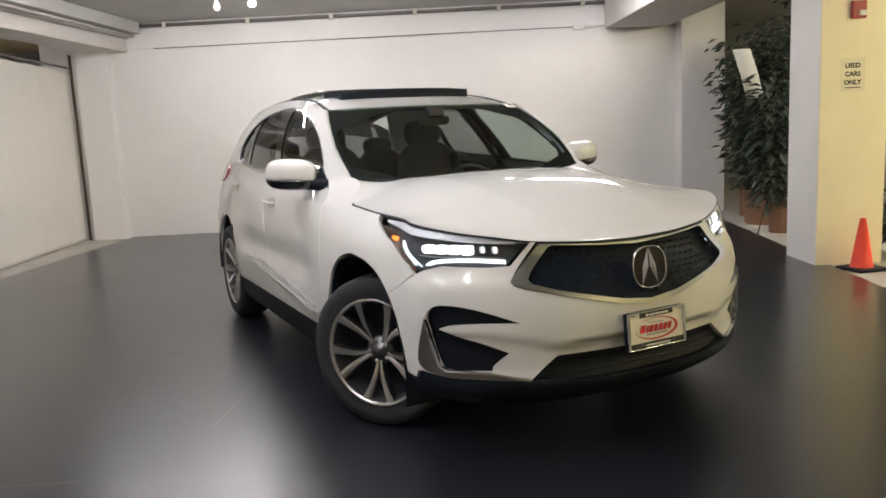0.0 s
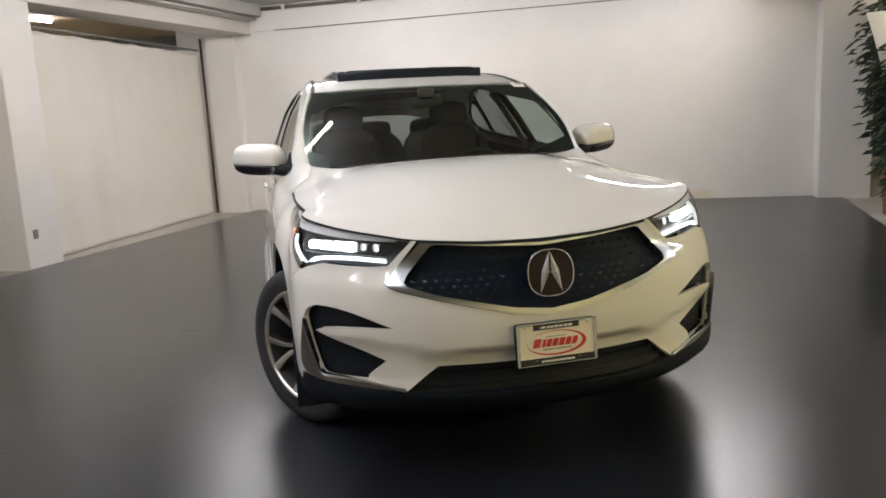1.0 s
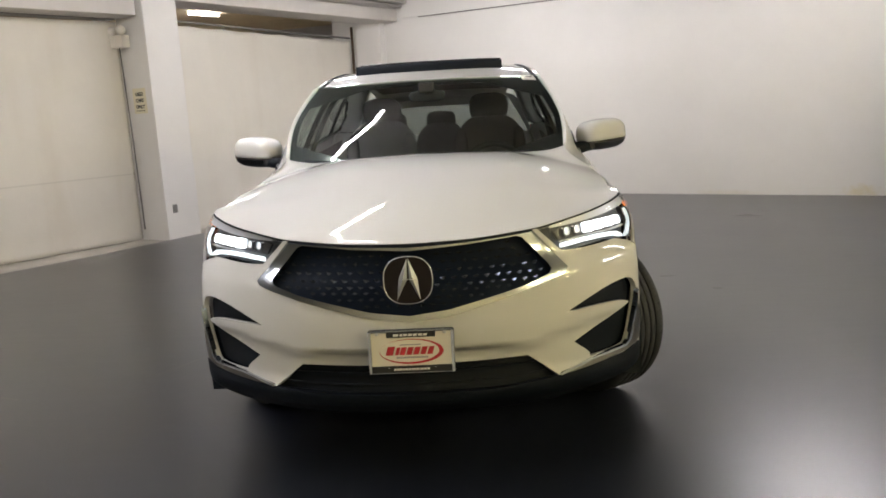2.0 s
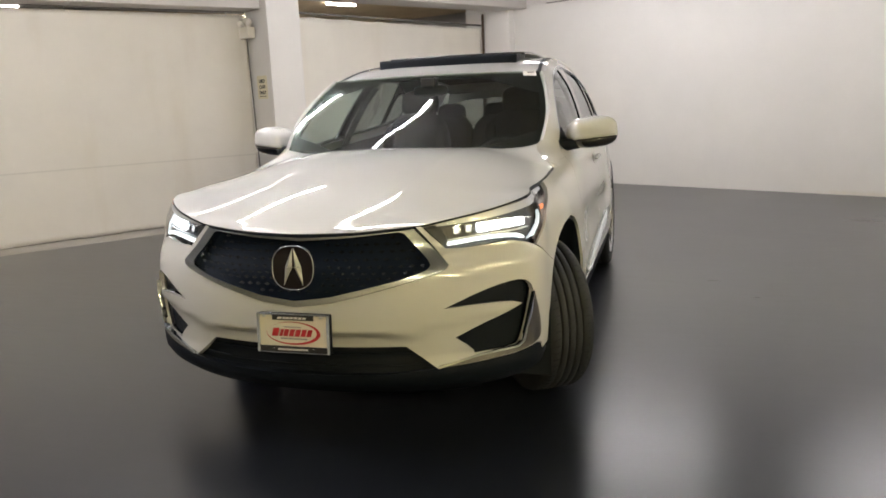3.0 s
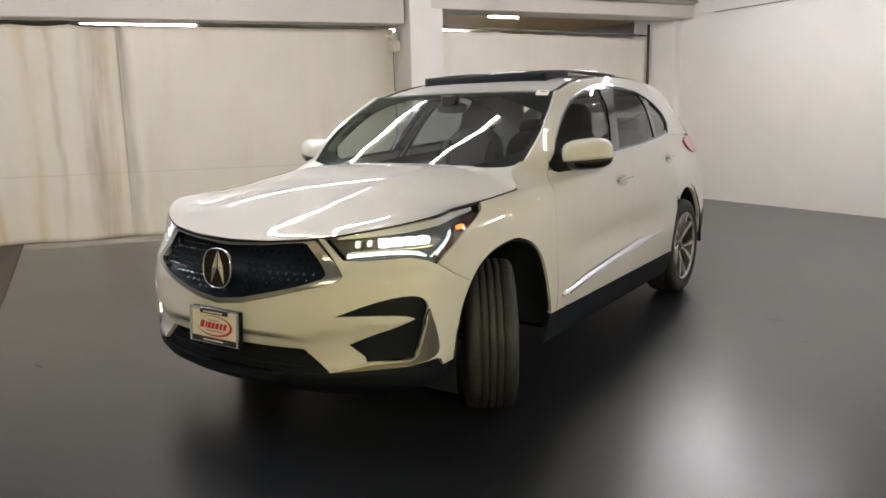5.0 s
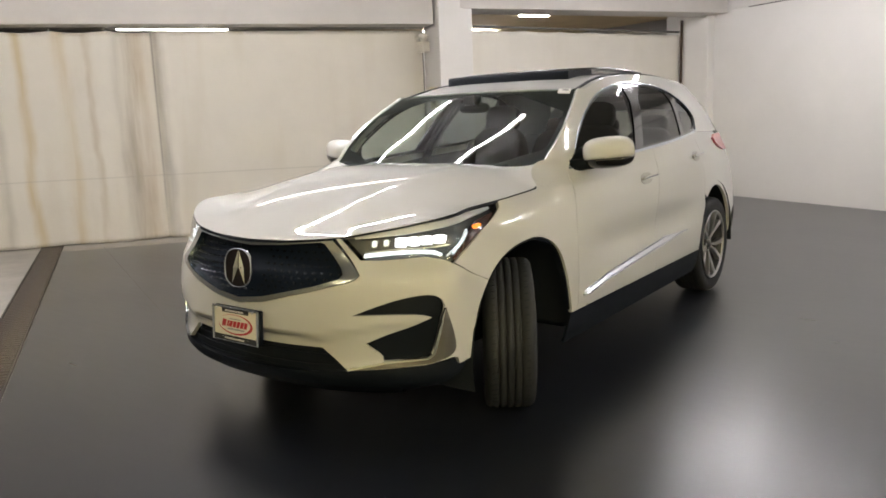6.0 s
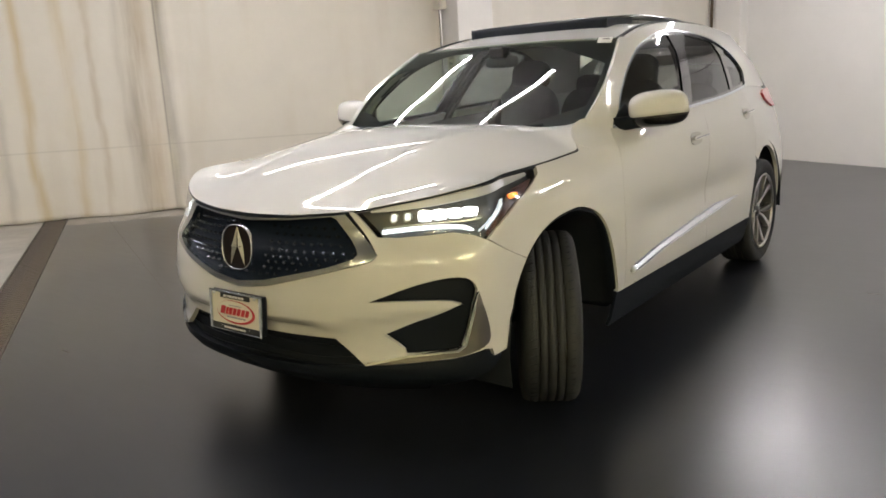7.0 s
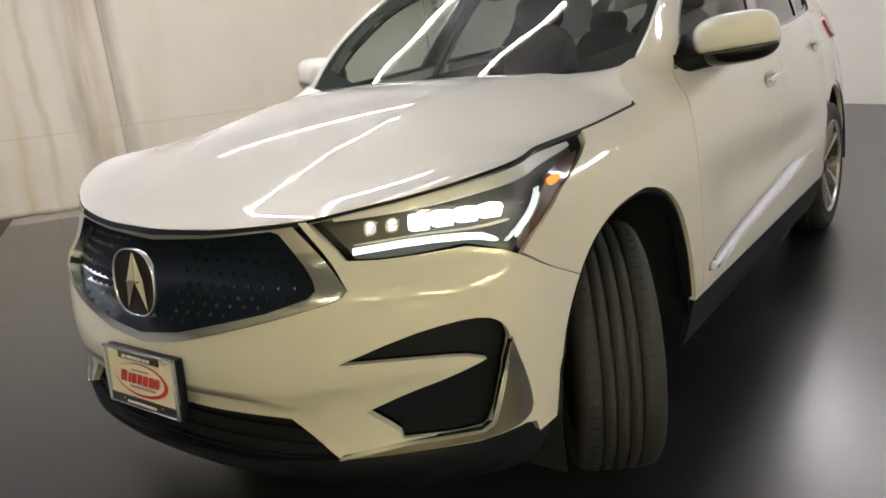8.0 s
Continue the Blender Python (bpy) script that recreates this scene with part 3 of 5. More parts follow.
m = Matrix.Translation(cr + ALONG * .31 - DEEP * .007 + Vector((0, 0, 2.25))) @ pose(0, 0, 0, 90, 0, YAW)
bm = bmesh.new()
box(bm, (-.06, -.075, 0), (.06, .075, .05), m, .008)
part("case", bm, ALARM, t, smooth=False)
bm = bmesh.new()
box(bm, (-.01, -.055, .05), (.05, -.01, .07), m, .008)
part("strobe", bm, WHITE, t, smooth=False)
# emergency light: box with two round heads
t = thing("emergency_light", "white emergency light box with two round lamp heads, on a column", "emergency light")
m = Matrix.Translation((-3.80, 5.44, 2.33)) @ pose(0, 0, 0, 0, 0, YAW)
bm = bmesh.new()
box(bm, (-.13, -.06, -.07), (.13, .05, .07), m, .012)
part("case", bm, YELLOWED, t, smooth=False)
for k in (-1, 1):
    bm = bmesh.new()
    lathe(bm, [(.001, .05), (.04, .045), (.055, .0), (.05, -.03), (.001, -.028)], "z", 20, m @ Matrix.Translation((k * .08, -.02, .125)) @ pose(0, 0, 0, 65, 0, k * 30))
    part("lamp_head", bm, YELLOWED, t)
bm = bmesh.new()
tube(bm, [m @ Vector((0, .0, -.07)), m @ Vector((.03, .0, -1.0)), m @ Vector((.02, .02, -2.2))], .008, 6)
part("cable", bm, PIPE, t)
# socket
t = thing("wall_socket", "small grey electrical socket box low on a column", "socket")
bm = bmesh.new()
box(bm, (-.035, -.03, -.05), (.035, .03, .05), Matrix.Translation(Vector((-3.40, 5.47, .36))) @ pose(0, 0, 0, 0, 0, YAW + 90), .006)
part("box", bm, PIPE, t, smooth=False)
# cable clipped up the side of the far drape
t = thing("pipe_post", "rusty brown upright pipe beside a drape", "pipe")
bm = bmesh.new()
tube(bm, [(-1.70, 9.62, 0), (-1.70, 9.62, 2.78)], .022, 8)
part("pipe", bm, STEM, t)

# cone
t = thing("traffic_cone", "orange plastic traffic cone on a black base", "traffic cone")
m = Matrix.Translation((4.12, .95, -.012))
bm = bmesh.new()
lathe(bm, [(.0005, .46), (.022, .46), (.026, .45), (.052, .30), (.092, .04), (.10, .03)], "z", 32, m)
part("cone", bm, ORANGE, t)
bm = bmesh.new()
box(bm, (-.15, -.15, 0), (.15, .15, .03), m @ pose(0, 0, 0, 0, 0, -12), .012)
part("base", bm, BLACK, t, smooth=False)


# potted plants
def leaf(bm, p, d, size, seed):
    d = d.normalized()
    s = d.cross(Vector((0, 0, 1)))
    s = s.normalized() if s.length > .01 else Vector((1, 0, 0))
    u = s.cross(d)
    w = size * .24
    pts = [p, p + d * size * .45 + s * w + u * .01, p + d * size - Vector((0, 0, size * .25)), p + d * size * .45 - s * w + u * .01, p + d * size * .5 - u * .02]
    v = [bm.verts.new(q) for q in pts]
    bm.faces.new((v[0], v[1], v[4]))
    bm.faces.new((v[1], v[2], v[4]))
    bm.faces.new((v[2], v[3], v[4]))
    bm.faces.new((v[3], v[0], v[4]))


def potted_plant(x, y, height, spread, pot_r, pot_h, seed, n=5, size=.14):
    rnd = random.Random(seed)
    t = thing("potted_plant", "tall artificial ficus with dark leaves in a brown wicker basket", "plant", "potted plants")
    bm = bmesh.new()
    prof = []
    for k in range(15):
        z = k / 14 * pot_h
        prof.append((pot_r * (.86 + .14 * k / 14) + .008 * (k % 2), z))
    prof += [(pot_r * .93, pot_h), (pot_r * .90, pot_h - .05), (.001, pot_h - .05)]
    lathe(bm, prof, "z", 36, Matrix.Translation((x, y, -.012)))
    part("basket", bm, WICKER, t)
    crown = bmesh.new()
    for k in range(n):
        a = rnd.uniform(0, 2 * math.pi)
        base = Vector((x + .08 * math.cos(a), y + .08 * math.sin(a), pot_h - .06))
        h = height * rnd.uniform(.72, 1.0)
        tip = Vector((x + spread * .75 * math.cos(a) * rnd.uniform(.3, 1), y + spread * .75 * math.sin(a) * rnd.uniform(.3, 1), h))
        path = [base.lerp(tip, i / 6) + Vector((rnd.uniform(-.03, .03), rnd.uniform(-.03, .03), 0)) for i in range(7)]
        bm = bmesh.new()
        tube(bm, path, [.018 - .002 * i for i in range(7)], 6)
        part("stem", bm, STEM, t)
        for i in range(210):
            f = rnd.uniform(.06, 1.0)
            i0 = min(5, int(f * 6))
            c = path[i0].lerp(path[i0 + 1], f * 6 - i0)
            b = rnd.uniform(0, 2 * math.pi)
            r = spread * rnd.uniform(.05, .70) * (.6 + .4 * f)
            q = c + Vector((math.cos(b) * r, math.sin(b) * r, rnd.uniform(-.12, .12)))
            d = Vector((math.cos(b), math.sin(b), rnd.uniform(-.7, .4)))
            leaf(crown, q, d, size * rnd.uniform(.6, 1.25), i)
    part("crown", crown, LEAF, t, smooth=False)
    return t


potted_plant(6.08, 3.64, 2.78, .48, .27, .45, 4, n=8)
potted_plant(5.55, 2.95, 1.9, .45, .15, .38, 9, n=4, size=.16)
potted_plant(6.7, 4.3, 2.75, .6, .24, .42, 15, n=7)
potted_plant(6.5, 3.2, 2.7, .55, .24, .42, 22, n=7)
potted_plant(5.05, 1.05, .55, .28, .13, .2, 31, n=4)
# white sheet hung among the leaves
t = thing("paper_sheet", "white paper sheet hung crookedly among leaves", "paper")
bm = bmesh.new()
g = [[bm.verts.new(Vector((5.19, 3.38, 2.17)) + ALONG * (u * .20 + v * .17) + Vector((0, 0, -v * .58)) - DEEP * (.05 * math.sin(u * 2.5) + .03 * math.sin(v * 3))) for u in (0, .33, .66, 1)] for v in (0, .2, .4, .6, .8, 1)]
for a, b in zip(g, g[1:]):
    for i in range(3):
        bm.faces.new((a[i], a[i + 1], b[i + 1], b[i]))
part("sheet", bm, WHITE, t)
# easel legs leaning by the baskets
t = thing("stand", "thin dark folding stand leaning by a basket", "stand")
for a, b in (((5.15, 2.95, -.012), (5.45, 3.02, .55)), ((5.62, 2.72, -.012), (5.42, 3.02, .40))):
    bm = bmesh.new()
    tube(bm, [a, b], .009, 6)
    part("leg", bm, STEM, t)
# cracks in the floor paint
for p, q in (((-1.60, .45), (-.80, 1.80)), ((.95, 2.45), (3.6, 1.30)), ((-6.0, 1.85), (-2.2, .15))):
    t = tagged(new("floor_joint"), "hairline joint in the black floor", "floor joint", kind="structure")
    bm = bmesh.new()
    p, q = Vector((*p, .0006)), Vector((*q, .0006))
    n = Vector((-(q - p).y, (q - p).x, 0)).normalized()
    prev = None
    for i in range(31):
        c = p.lerp(q, i / 30) + n * .01 * noise.noise(Vector((i * .6, p.x, 0)))
        w = .0025 + .001 * noise.noise(Vector((i * .9, 3, 0)))
        cur = (bm.verts.new(c + n * w), bm.verts.new(c - n * w))
        if prev:
            bm.faces.new((prev[0], prev[1], cur[1], cur[0]))
        prev = cur
    part("joint", bm, CRACK, t, smooth=False)

# the hall's plan was drawn from the lens's height; bring it to the car's scale about that point
SCALE = 0.974
HUB = Vector((0.8, -3.2, 1.39))
for ob in list(scene.objects):
    if ob.type != "CAMERA" and ob.parent is None:
        ob.matrix_world = Matrix.Translation(HUB) @ Matrix.Scale(SCALE, 4) @ Matrix.Translation(-HUB) @ ob.matrix_world

# ---- the car's surfaces ----


def smooth_table(zs, vs, sigma):
    g = np.linspace(0.0, 1.8, 361)
    k = np.exp(-0.5 * ((np.arange(-40, 41) * 0.005) / sigma) ** 2)
    return g, np.convolve(np.pad(np.interp(g, zs, vs), 40, mode="edge"), k / k.sum(), "valid")


NOSE = smooth_table([.16, .24, .30, .335, .36, .40, .50, .62, .70, .79, .83, .87, .94, 1.0, 1.1], [.72, .80, .885, .945, .963, .968, .97, .975, .965, .94, .905, .89, .876, .86, .84], 0.02)
WIDE = smooth_table([.16, .22, .30, .45, .60, .80, .95, 1.0, 1.06, 1.10, 1.20, 1.33, 1.45, 1.575, 1.67], [.84, .875, .915, .945, .95, .935, .915, .905, .89, .872, .843, .793, .738, .655, .57], 0.02)


def sstep(a, b, x):
    t = np.clip((x - a) / (b - a), 0, 1)
    return t * t * (3 - 2 * t)


def raw_body(s, z):
    nose, w = np.interp(z, *NOSE), np.interp(z, *WIDE)
    a = np.abs(s)
    y = a - 1.44
    side = w - .08 * np.clip(-y / .55, 0, 2) ** 1.6 - .10 * np.clip((y - 2.1) / 1.4, 0, 1.2) ** 2
    side = side - .055 * (1 - sstep(0, .7, y)) * np.clip((z - .88) / .15, 0, 2) ** 2
    side = side - .055 * (1 - sstep(.45, 1.5, y)) * sstep(1.04, 1.16, z)
    # scooped lower doors between the wheels, proud arches
    side = side - .022 * np.exp(-((z - .70) / .11) ** 2) * sstep(.35, .8, y) * (1 - sstep(1.9, 2.4, y))
    tail = 3.72 - .5 * np.clip(z - .75, 0, 2) ** 1.6 - .5 * np.clip(.45 - z, 0, 1)
    front, rear = a < .87, a > 4.89
    side = side + (1 - sstep(.87, 1.08, a)) * (.87 - (w - .0883))
    # the upper corner draws in towards the lamp
    tuck = .055 * np.clip((z - .88) / .15, 0, 2) ** 2 + .055 * sstep(1.04, 1.16, z)
    x = np.where(front, a - tuck * (np.minimum(a, .87) / .87) ** 4, np.where(rear, (w - .093) * (1 - (a - 4.89) / .8), side))
    ynose = -nose + .41 * (np.minimum(a, .95) / .93) ** 2.6
    # crease along the beak and the blade: the skin below it falls back
    crease = np.interp(a, [0, .34, .40, .53, .66, .82], [.548, .548, .530, .573, .590, .612])
    below = np.clip(crease - z, 0, .2)
    ynose = ynose + (.030 - .012 * sstep(.36, .5, a)) * (1 - np.exp(-below / .011)) * (1 - sstep(.78, .86, a)) * sstep(.38, .46, z)
    # the nose runs on into the flank without a step
    run = 1 - sstep(.87, 1.15, a)
    yside = np.where(y > 2.2, 2.2 + (y - 2.2) * (tail - .27 - 2.2) / 1.25, y) + run * (.57 - nose + .345)
    yy = np.where(front, ynose, np.where(rear, tail - .27 * (1 - np.clip((a - 4.89) / .8, 0, 1)) ** 2.4, yside))
    return x, yy


def body(s, z):
    """Outer skin: s is x across the nose and y + 1.44 along the flank; negative s is the right-hand side."""
    s, z = np.broadcast_arrays(np.asarray(s, float), np.asarray(z, float))
    offs = np.linspace(-2.4, 2.4, 21) * 0.045
    wt = np.exp(-0.5 * (offs / 0.045) ** 2)
    X, Y = 0, 0
    for o, k in zip(offs, wt / wt.sum()):
        x, y = raw_body(s + o, z)
        X, Y = X + k * np.where(s + o < 0, -x, x), Y + k * y
    return np.stack((X, Y, z), -1)


def soft(xs, vs, lo, hi, n, sigma):
    """Polyline over lo..hi, smoothed."""
    g = np.linspace(lo, hi, n)
    w = sigma / (g[1] - g[0])
    r = int(3 * w) + 1
    k = np.exp(-0.5 * (np.arange(-r, r + 1) / w) ** 2)
    return g, np.convolve(np.pad(np.interp(g, xs, vs), r, mode="reflect", reflect_type="odd"), k / k.sum(), "valid")


# height of the hood's shut line round the nose and along the flank up to the windshield's corner
SHUT = soft([-.3, 0, .25, .475, .54, .60, .65, .70, .75, .80, .86, .92, 1.0, 1.09, 1.22, 1.28, 1.40, 1.55, 1.625, 1.66, 1.70, 1.76, 1.82, 1.865, 1.95], [.926, .918, .926, .944, .956, .967, .975, .984, .994, 1.005, 1.017, 1.025, 1.029, 1.032, 1.038, 1.041, 1.047, 1.055, 1.060, 1.076, 1.100, 1.132, 1.158, 1.170, 1.180], -.3, 1.95, 451, .014)


def hood_edge(s):
    return float(np.interp(s, *SHUT))


_s = np.linspace(0, 1.90, 381)
_e = body(_s, np.interp(_s, *SHUT))
EDGE_Y = np.maximum.accumulate(_e[:, 1] + np.arange(381) * 1e-7)
EDGE_X, EDGE_Z = _e[:, 0], _e[:, 2]


def hood_z(x, y):
    """Crowned lid that rolls down to its shut line, with a crease from the grille's corner back."""
    a = np.abs(x)
    xe, ze = np.maximum(np.interp(y, EDGE_Y, EDGE_X), .03), np.interp(y, EDGE_Y, EDGE_Z)
    u = np.clip(a / xe, 0, 1.04)
    along = np.clip((y - EDGE_Y[0]) / 1.25, -.1, 1.3)
    mid = .918 + .220 * along * (2.1 - 1.1 * along) + (.022 + .11 * (1 - along)) * along * (1 - u * u)
    z = ze + (mid - ze) * (1 - u ** (2.7 + 2.3 * sstep(-.9, .1, y)))
    ridge = a - (.33 + .12 * (y + .4))
    return z - .045 * sstep(-.85, -.5, y) * (np.sqrt(ridge ** 2 + .00003) + ridge) * (1 - u ** 4)


def hood(x, y):
    return np.stack(np.broadcast_arrays(x, y, hood_z(x, y)), -1)


def roof_z(x, y):
    return np.interp(y, *ROOF) - .035 * (np.abs(x) / .66) ** 3


def roof(x, y):
    return np.stack(np.broadcast_arrays(x, y, roof_z(x, y)), -1)


_g = np.linspace(0.5, 4.0, 351)
_k = np.exp(-0.5 * (np.arange(-40, 41) / 14) ** 2)
ROOF = (_g, np.convolve(np.pad(np.interp(_g, [.9, 1.0, 1.27, 1.7, 2.3, 2.9, 3.35], [1.527, 1.556, 1.628, 1.664, 1.664, 1.618, 1.525]), 40, mode="edge"), _k / _k.sum(), "valid"))


def meet(s, field, lo, hi):
    """Height at which the skin at s meets a height field."""
    for _ in range(30):
        mid = (lo + hi) / 2
        p = body(s, mid)
        if mid < field(p[0], p[1]):
            lo = mid
        else:
            hi = mid
    return (lo + hi) / 2


def roof_edge(s):
    return meet(s, roof_z, 1.35, 1.67)


WS_FIT = np.polyfit([1.10, 1.16, 1.22, 1.30, 1.40, 1.53], [.365, .43, .508, .60, .73, .962], 2)
WS = (np.linspace(1.0, 1.6, 61), np.polyval(WS_FIT, np.linspace(1.0, 1.6, 61)))


def shield(u, v):
    """Windshield: u from -1 to 1 across, v the height at its edges."""
    u, v = np.broadcast_arrays(np.asarray(u, float), np.asarray(v, float))
    e = body(np.interp(v, *WS) + 1.44, v)
    x = (e[..., 0] - .012) * u
    y = e[..., 1] - .05 * (1 - u * u) * (1 - .4 * sstep(1.1, 1.55, v)) + .012
    return np.stack((x, y, v + .012 * (1 - u * u) * sstep(1.3, 1.54, v) - .012 * (1 - u * u) * (1 - sstep(1.1, 1.3, v))), -1)


# ---- panels cut out of those surfaces ----


def curve(pts, n=5):
    """Smooth open curve through points."""
    P = [np.array(p, float) for p in pts]
    P = [2 * P[0] - P[1]] + P + [2 * P[-1] - P[-2]]
    out = []
    for a, b, c, d in zip(P, P[1:], P[2:], P[3:]):
        for i in range(n):
            t = i / n
            out.append(tuple(.5 * (2 * b + (c - a) * t + (2 * a - 5 * b + 4 * c - d) * t * t + (3 * b - a - 3 * c + d) * t ** 3)))
    return out + [tuple(P[-2])]


from mathutils.geometry import delaunay_2d_cdt


def dense(loop, step):
    out = []
    n = len(loop)
    for i in range(n):
        a, b = np.array(loop[i], float), np.array(loop[(i + 1) % n], float)
        k = max(1, int(np.ceil(np.linalg.norm(b - a) / step)))
        out += [tuple(a + (b - a) * j / k) for j in range(k)]
    return out


def rounded(loop, times=2, keep=()):
    """Corner-cutting; keep holds the indices of the corners that stay sharp."""
    pts = [(tuple(p), i in keep) for i, p in enumerate(loop)]
    for _ in range(times):
        out = []
        n = len(pts)
        for i in range(n):
            (p, kp), (q, kq), (o, ko) = pts[i], pts[(i + 1) % n], pts[i - 1]
            if kp:
                out.append((p, True))
            else:
                out.append((tuple(np.array(p) * .75 + np.array(o) * .25), False))
                out.append((tuple(np.array(p) * .75 + np.array(q) * .25), False))
        pts = out
    return [p for p, _ in pts]


def inside(pts, loop):
    x, y = pts[:, 0], pts[:, 1]
    c = np.zeros(len(pts), bool)
    n = len(loop)
    for i in range(n):
        (x0, y0), (x1, y1) = loop[i], loop[(i + 1) % n]
        if y0 == y1:
            continue
        c ^= ((y0 > y) != (y1 > y)) & (x < (x1 - x0) * (y - y0) / (y1 - y0) + x0)
    return c


def near(pts, loop, d):
    L = np.array(loop)
    bad = np.zeros(len(pts), bool)
    for p in L:
        bad |= ((pts - p) ** 2).sum(1) < d * d
    return bad


def surface_normal(surf, uv, h=1e-3):
    u, v = uv[:, 0], uv[:, 1]
    n = np.cross(surf(u + h, v) - surf(u - h, v), surf(u, v + h) - surf(u, v - h))
    return n / np.maximum(np.linalg.norm(n, axis=1, keepdims=True), 1e-12)


CAR_MID = np.array((0, 1.3, 0.7))


def skin(name, surf, loop, mat, parent, holes=(), step=0.03, lift=0.0, depth=0.015, label="", mid=CAR_MID):
    """Panel of a surface inside a loop and outside the holes, with its edges turned inwards by depth."""
    loops = [dense(loop, step)] + [dense(h, step) for h in holes]
    L = np.array(loops[0])
    lo, hi = L.min(0), L.max(0)
    gx, gy = np.meshgrid(np.arange(lo[0] + step / 2, hi[0], step), np.arange(lo[1] + step / 2, hi[1], step))
    grid = np.stack((gx.ravel(), gy.ravel()), 1)
    ok = inside(grid, loops[0])
    for h in loops[1:]:
        ok &= ~inside(grid, h)
    grid = grid[ok]
    for l in loops:
        grid = grid[~near(grid, l, step * .45)]
    verts, edges = [], []
    for l in loops:
        b = len(verts)
        verts += [Vector(p) for p in l]
        edges += [(b + i, b + (i + 1) % len(l)) for i in range(len(l))]
    verts += [Vector(p) for p in grid]
    vs, _, fs, *_ = delaunay_2d_cdt(verts, edges, [], 0, 1e-6)
    uv = np.array([tuple(v) for v in vs])
    F = [f for f in fs]
    cen = np.array([uv[list(f)].mean(0) for f in F])
    ok = inside(cen, loops[0])
    for h in loops[1:]:
        ok &= ~inside(cen, h)
    F = [f for f, o in zip(F, ok) if o]
    P, N = surf(uv[:, 0], uv[:, 1]), surface_normal(surf, uv)
    if (N * (P - mid)).sum() < 0:
        N = -N
    P = P + N * lift
    pts, nrm, faces = [tuple(p) for p in P], [tuple(n) for n in N], []
    for f in F:
        a, b, c = (P[i] for i in f[:3])
        faces.append(tuple(f) if np.dot(np.cross(b - a, c - a), N[f[0]]) > 0 else tuple(f[::-1]))
    if depth:
        # rim edges: those used by one triangle only
        count = {}
        for f in faces:
            for i in range(3):
                count.setdefault(frozenset((f[i], f[(i + 1) % 3])), []).append((f[i], f[(i + 1) % 3]))
        low = {}

        def down(i, out):
            b = len(pts)
            pts.extend((tuple(P[i]), tuple(P[i] - N[i] * depth)))
            nrm.extend((tuple(out), tuple(out)))
            return b

        for e in count.values():
            if len(e) == 1:
                i, j = e[0]
                out = np.cross(P[j] - P[i], N[i])
                out = out / max(np.linalg.norm(out), 1e-9)
                a, b = down(i, out), down(j, out)
                faces.append((b, a, a + 1, b + 1))
    me = bpy.data.meshes.new(name)
    me.from_pydata(pts, [], faces)
    me.materials.append(mat)
    me.shade_smooth()
    me.normals_split_custom_set_from_vertices(nrm)
    ob = new(name, me)
    ob.parent = parent
    if label:
        ob["label"] = label
    return ob


def flip(loop):
    return [(-a, b) for a, b in loop][::-1]


def both(loop):
    """A loop that is mirrored about the middle: its right half from the left one, centre points first and last."""
    return list(loop) + [(-a, b) for a, b in loop[::-1] if a > 1e-6]


def shrink(loop, d):
    """Moves a loop inwards by d, for shut lines."""
    L = np.array(loop)
    area = 0.5 * np.sum(L[:, 0] * np.roll(L[:, 1], -1) - np.roll(L[:, 0], -1) * L[:, 1])
    a, b = L - np.roll(L, 1, 0), np.roll(L, -1, 0) - L
    t = a / np.maximum(np.linalg.norm(a, axis=1, keepdims=True), 1e-9) + b / np.maximum(np.linalg.norm(b, axis=1, keepdims=True), 1e-9)
    t = t / np.maximum(np.linalg.norm(t, axis=1, keepdims=True), 1e-9)
    n = np.stack((-t[:, 1], t[:, 0]), 1) * (1 if area > 0 else -1)
    return [tuple(p) for p in L + n * d]

# ---- the car ----
car = thing("suv", "pearl white five-door SUV, lamps lit, front wheels turned, sunroof open", "car")
CUT = 0.0015


def moulding(s, z):
    """Skin that leans out towards its foot, for the bright bar along the doors."""
    p = body(s, z)
    top = np.interp(np.abs(s), [1.862, 1.90, 2.17, 2.60, 3.01, 3.46], [.494, .518, .554, .588, .616, .590])
    p[..., 0] += np.sign(p[..., 0]) * .75 * np.clip(top + .005 - z, 0, .06)
    return p


HL_TOP = [(s, hood_edge(s) - .007) for s in np.arange(.475, 1.25, .0258)]
HL_OUT = [(1.245, 1.016), (1.19, .991), (1.12, .962), (1.03, .932), (.94, .896), (.892, .866), (.868, .832)]
HL_LOW = [(.83, .85), (.77, .866), (.70, .860), (.62, .856), (.56, .857)]
LAMP = HL_TOP + HL_OUT + HL_LOW
GR_OUT = [(0, .655), (.14, .672), (.265, .702), (.40, .735), (.525, .768), (.558, .780), (.568, .795), (.435, .938)]
GR_IN = [(0, .678), (.14, .694), (.265, .722), (.40, .752), (.495, .782), (.506, .797), (.495, .815), (.405, .915), (.385, .922), (.2, .905), (0, .893)]
ARCH_PTS = [(.973, .39), (.988, .505), (1.014, .62), (1.075, .725), (1.15, .795), (1.25, .838), (1.36, .855), (1.45, .852), (1.575, .81), (1.66, .725), (1.71, .575), (1.75, .44)]
ARCH_F = curve(ARCH_PTS, 4)
SEAM = 12
VENT = rounded([(.555, .637), (.68, .690), (.765, .712), (.82, .714), (.852, .693), (.866, .655), (.845, .59), (.81, .465), (.79, .448), (.65, .445), (.645, .465), (.585, .515), (.675, .558), (.75, .585), (.82, .62), (.785, .635), (.68, .64)], 1, keep=(0, 9, 11, 14))
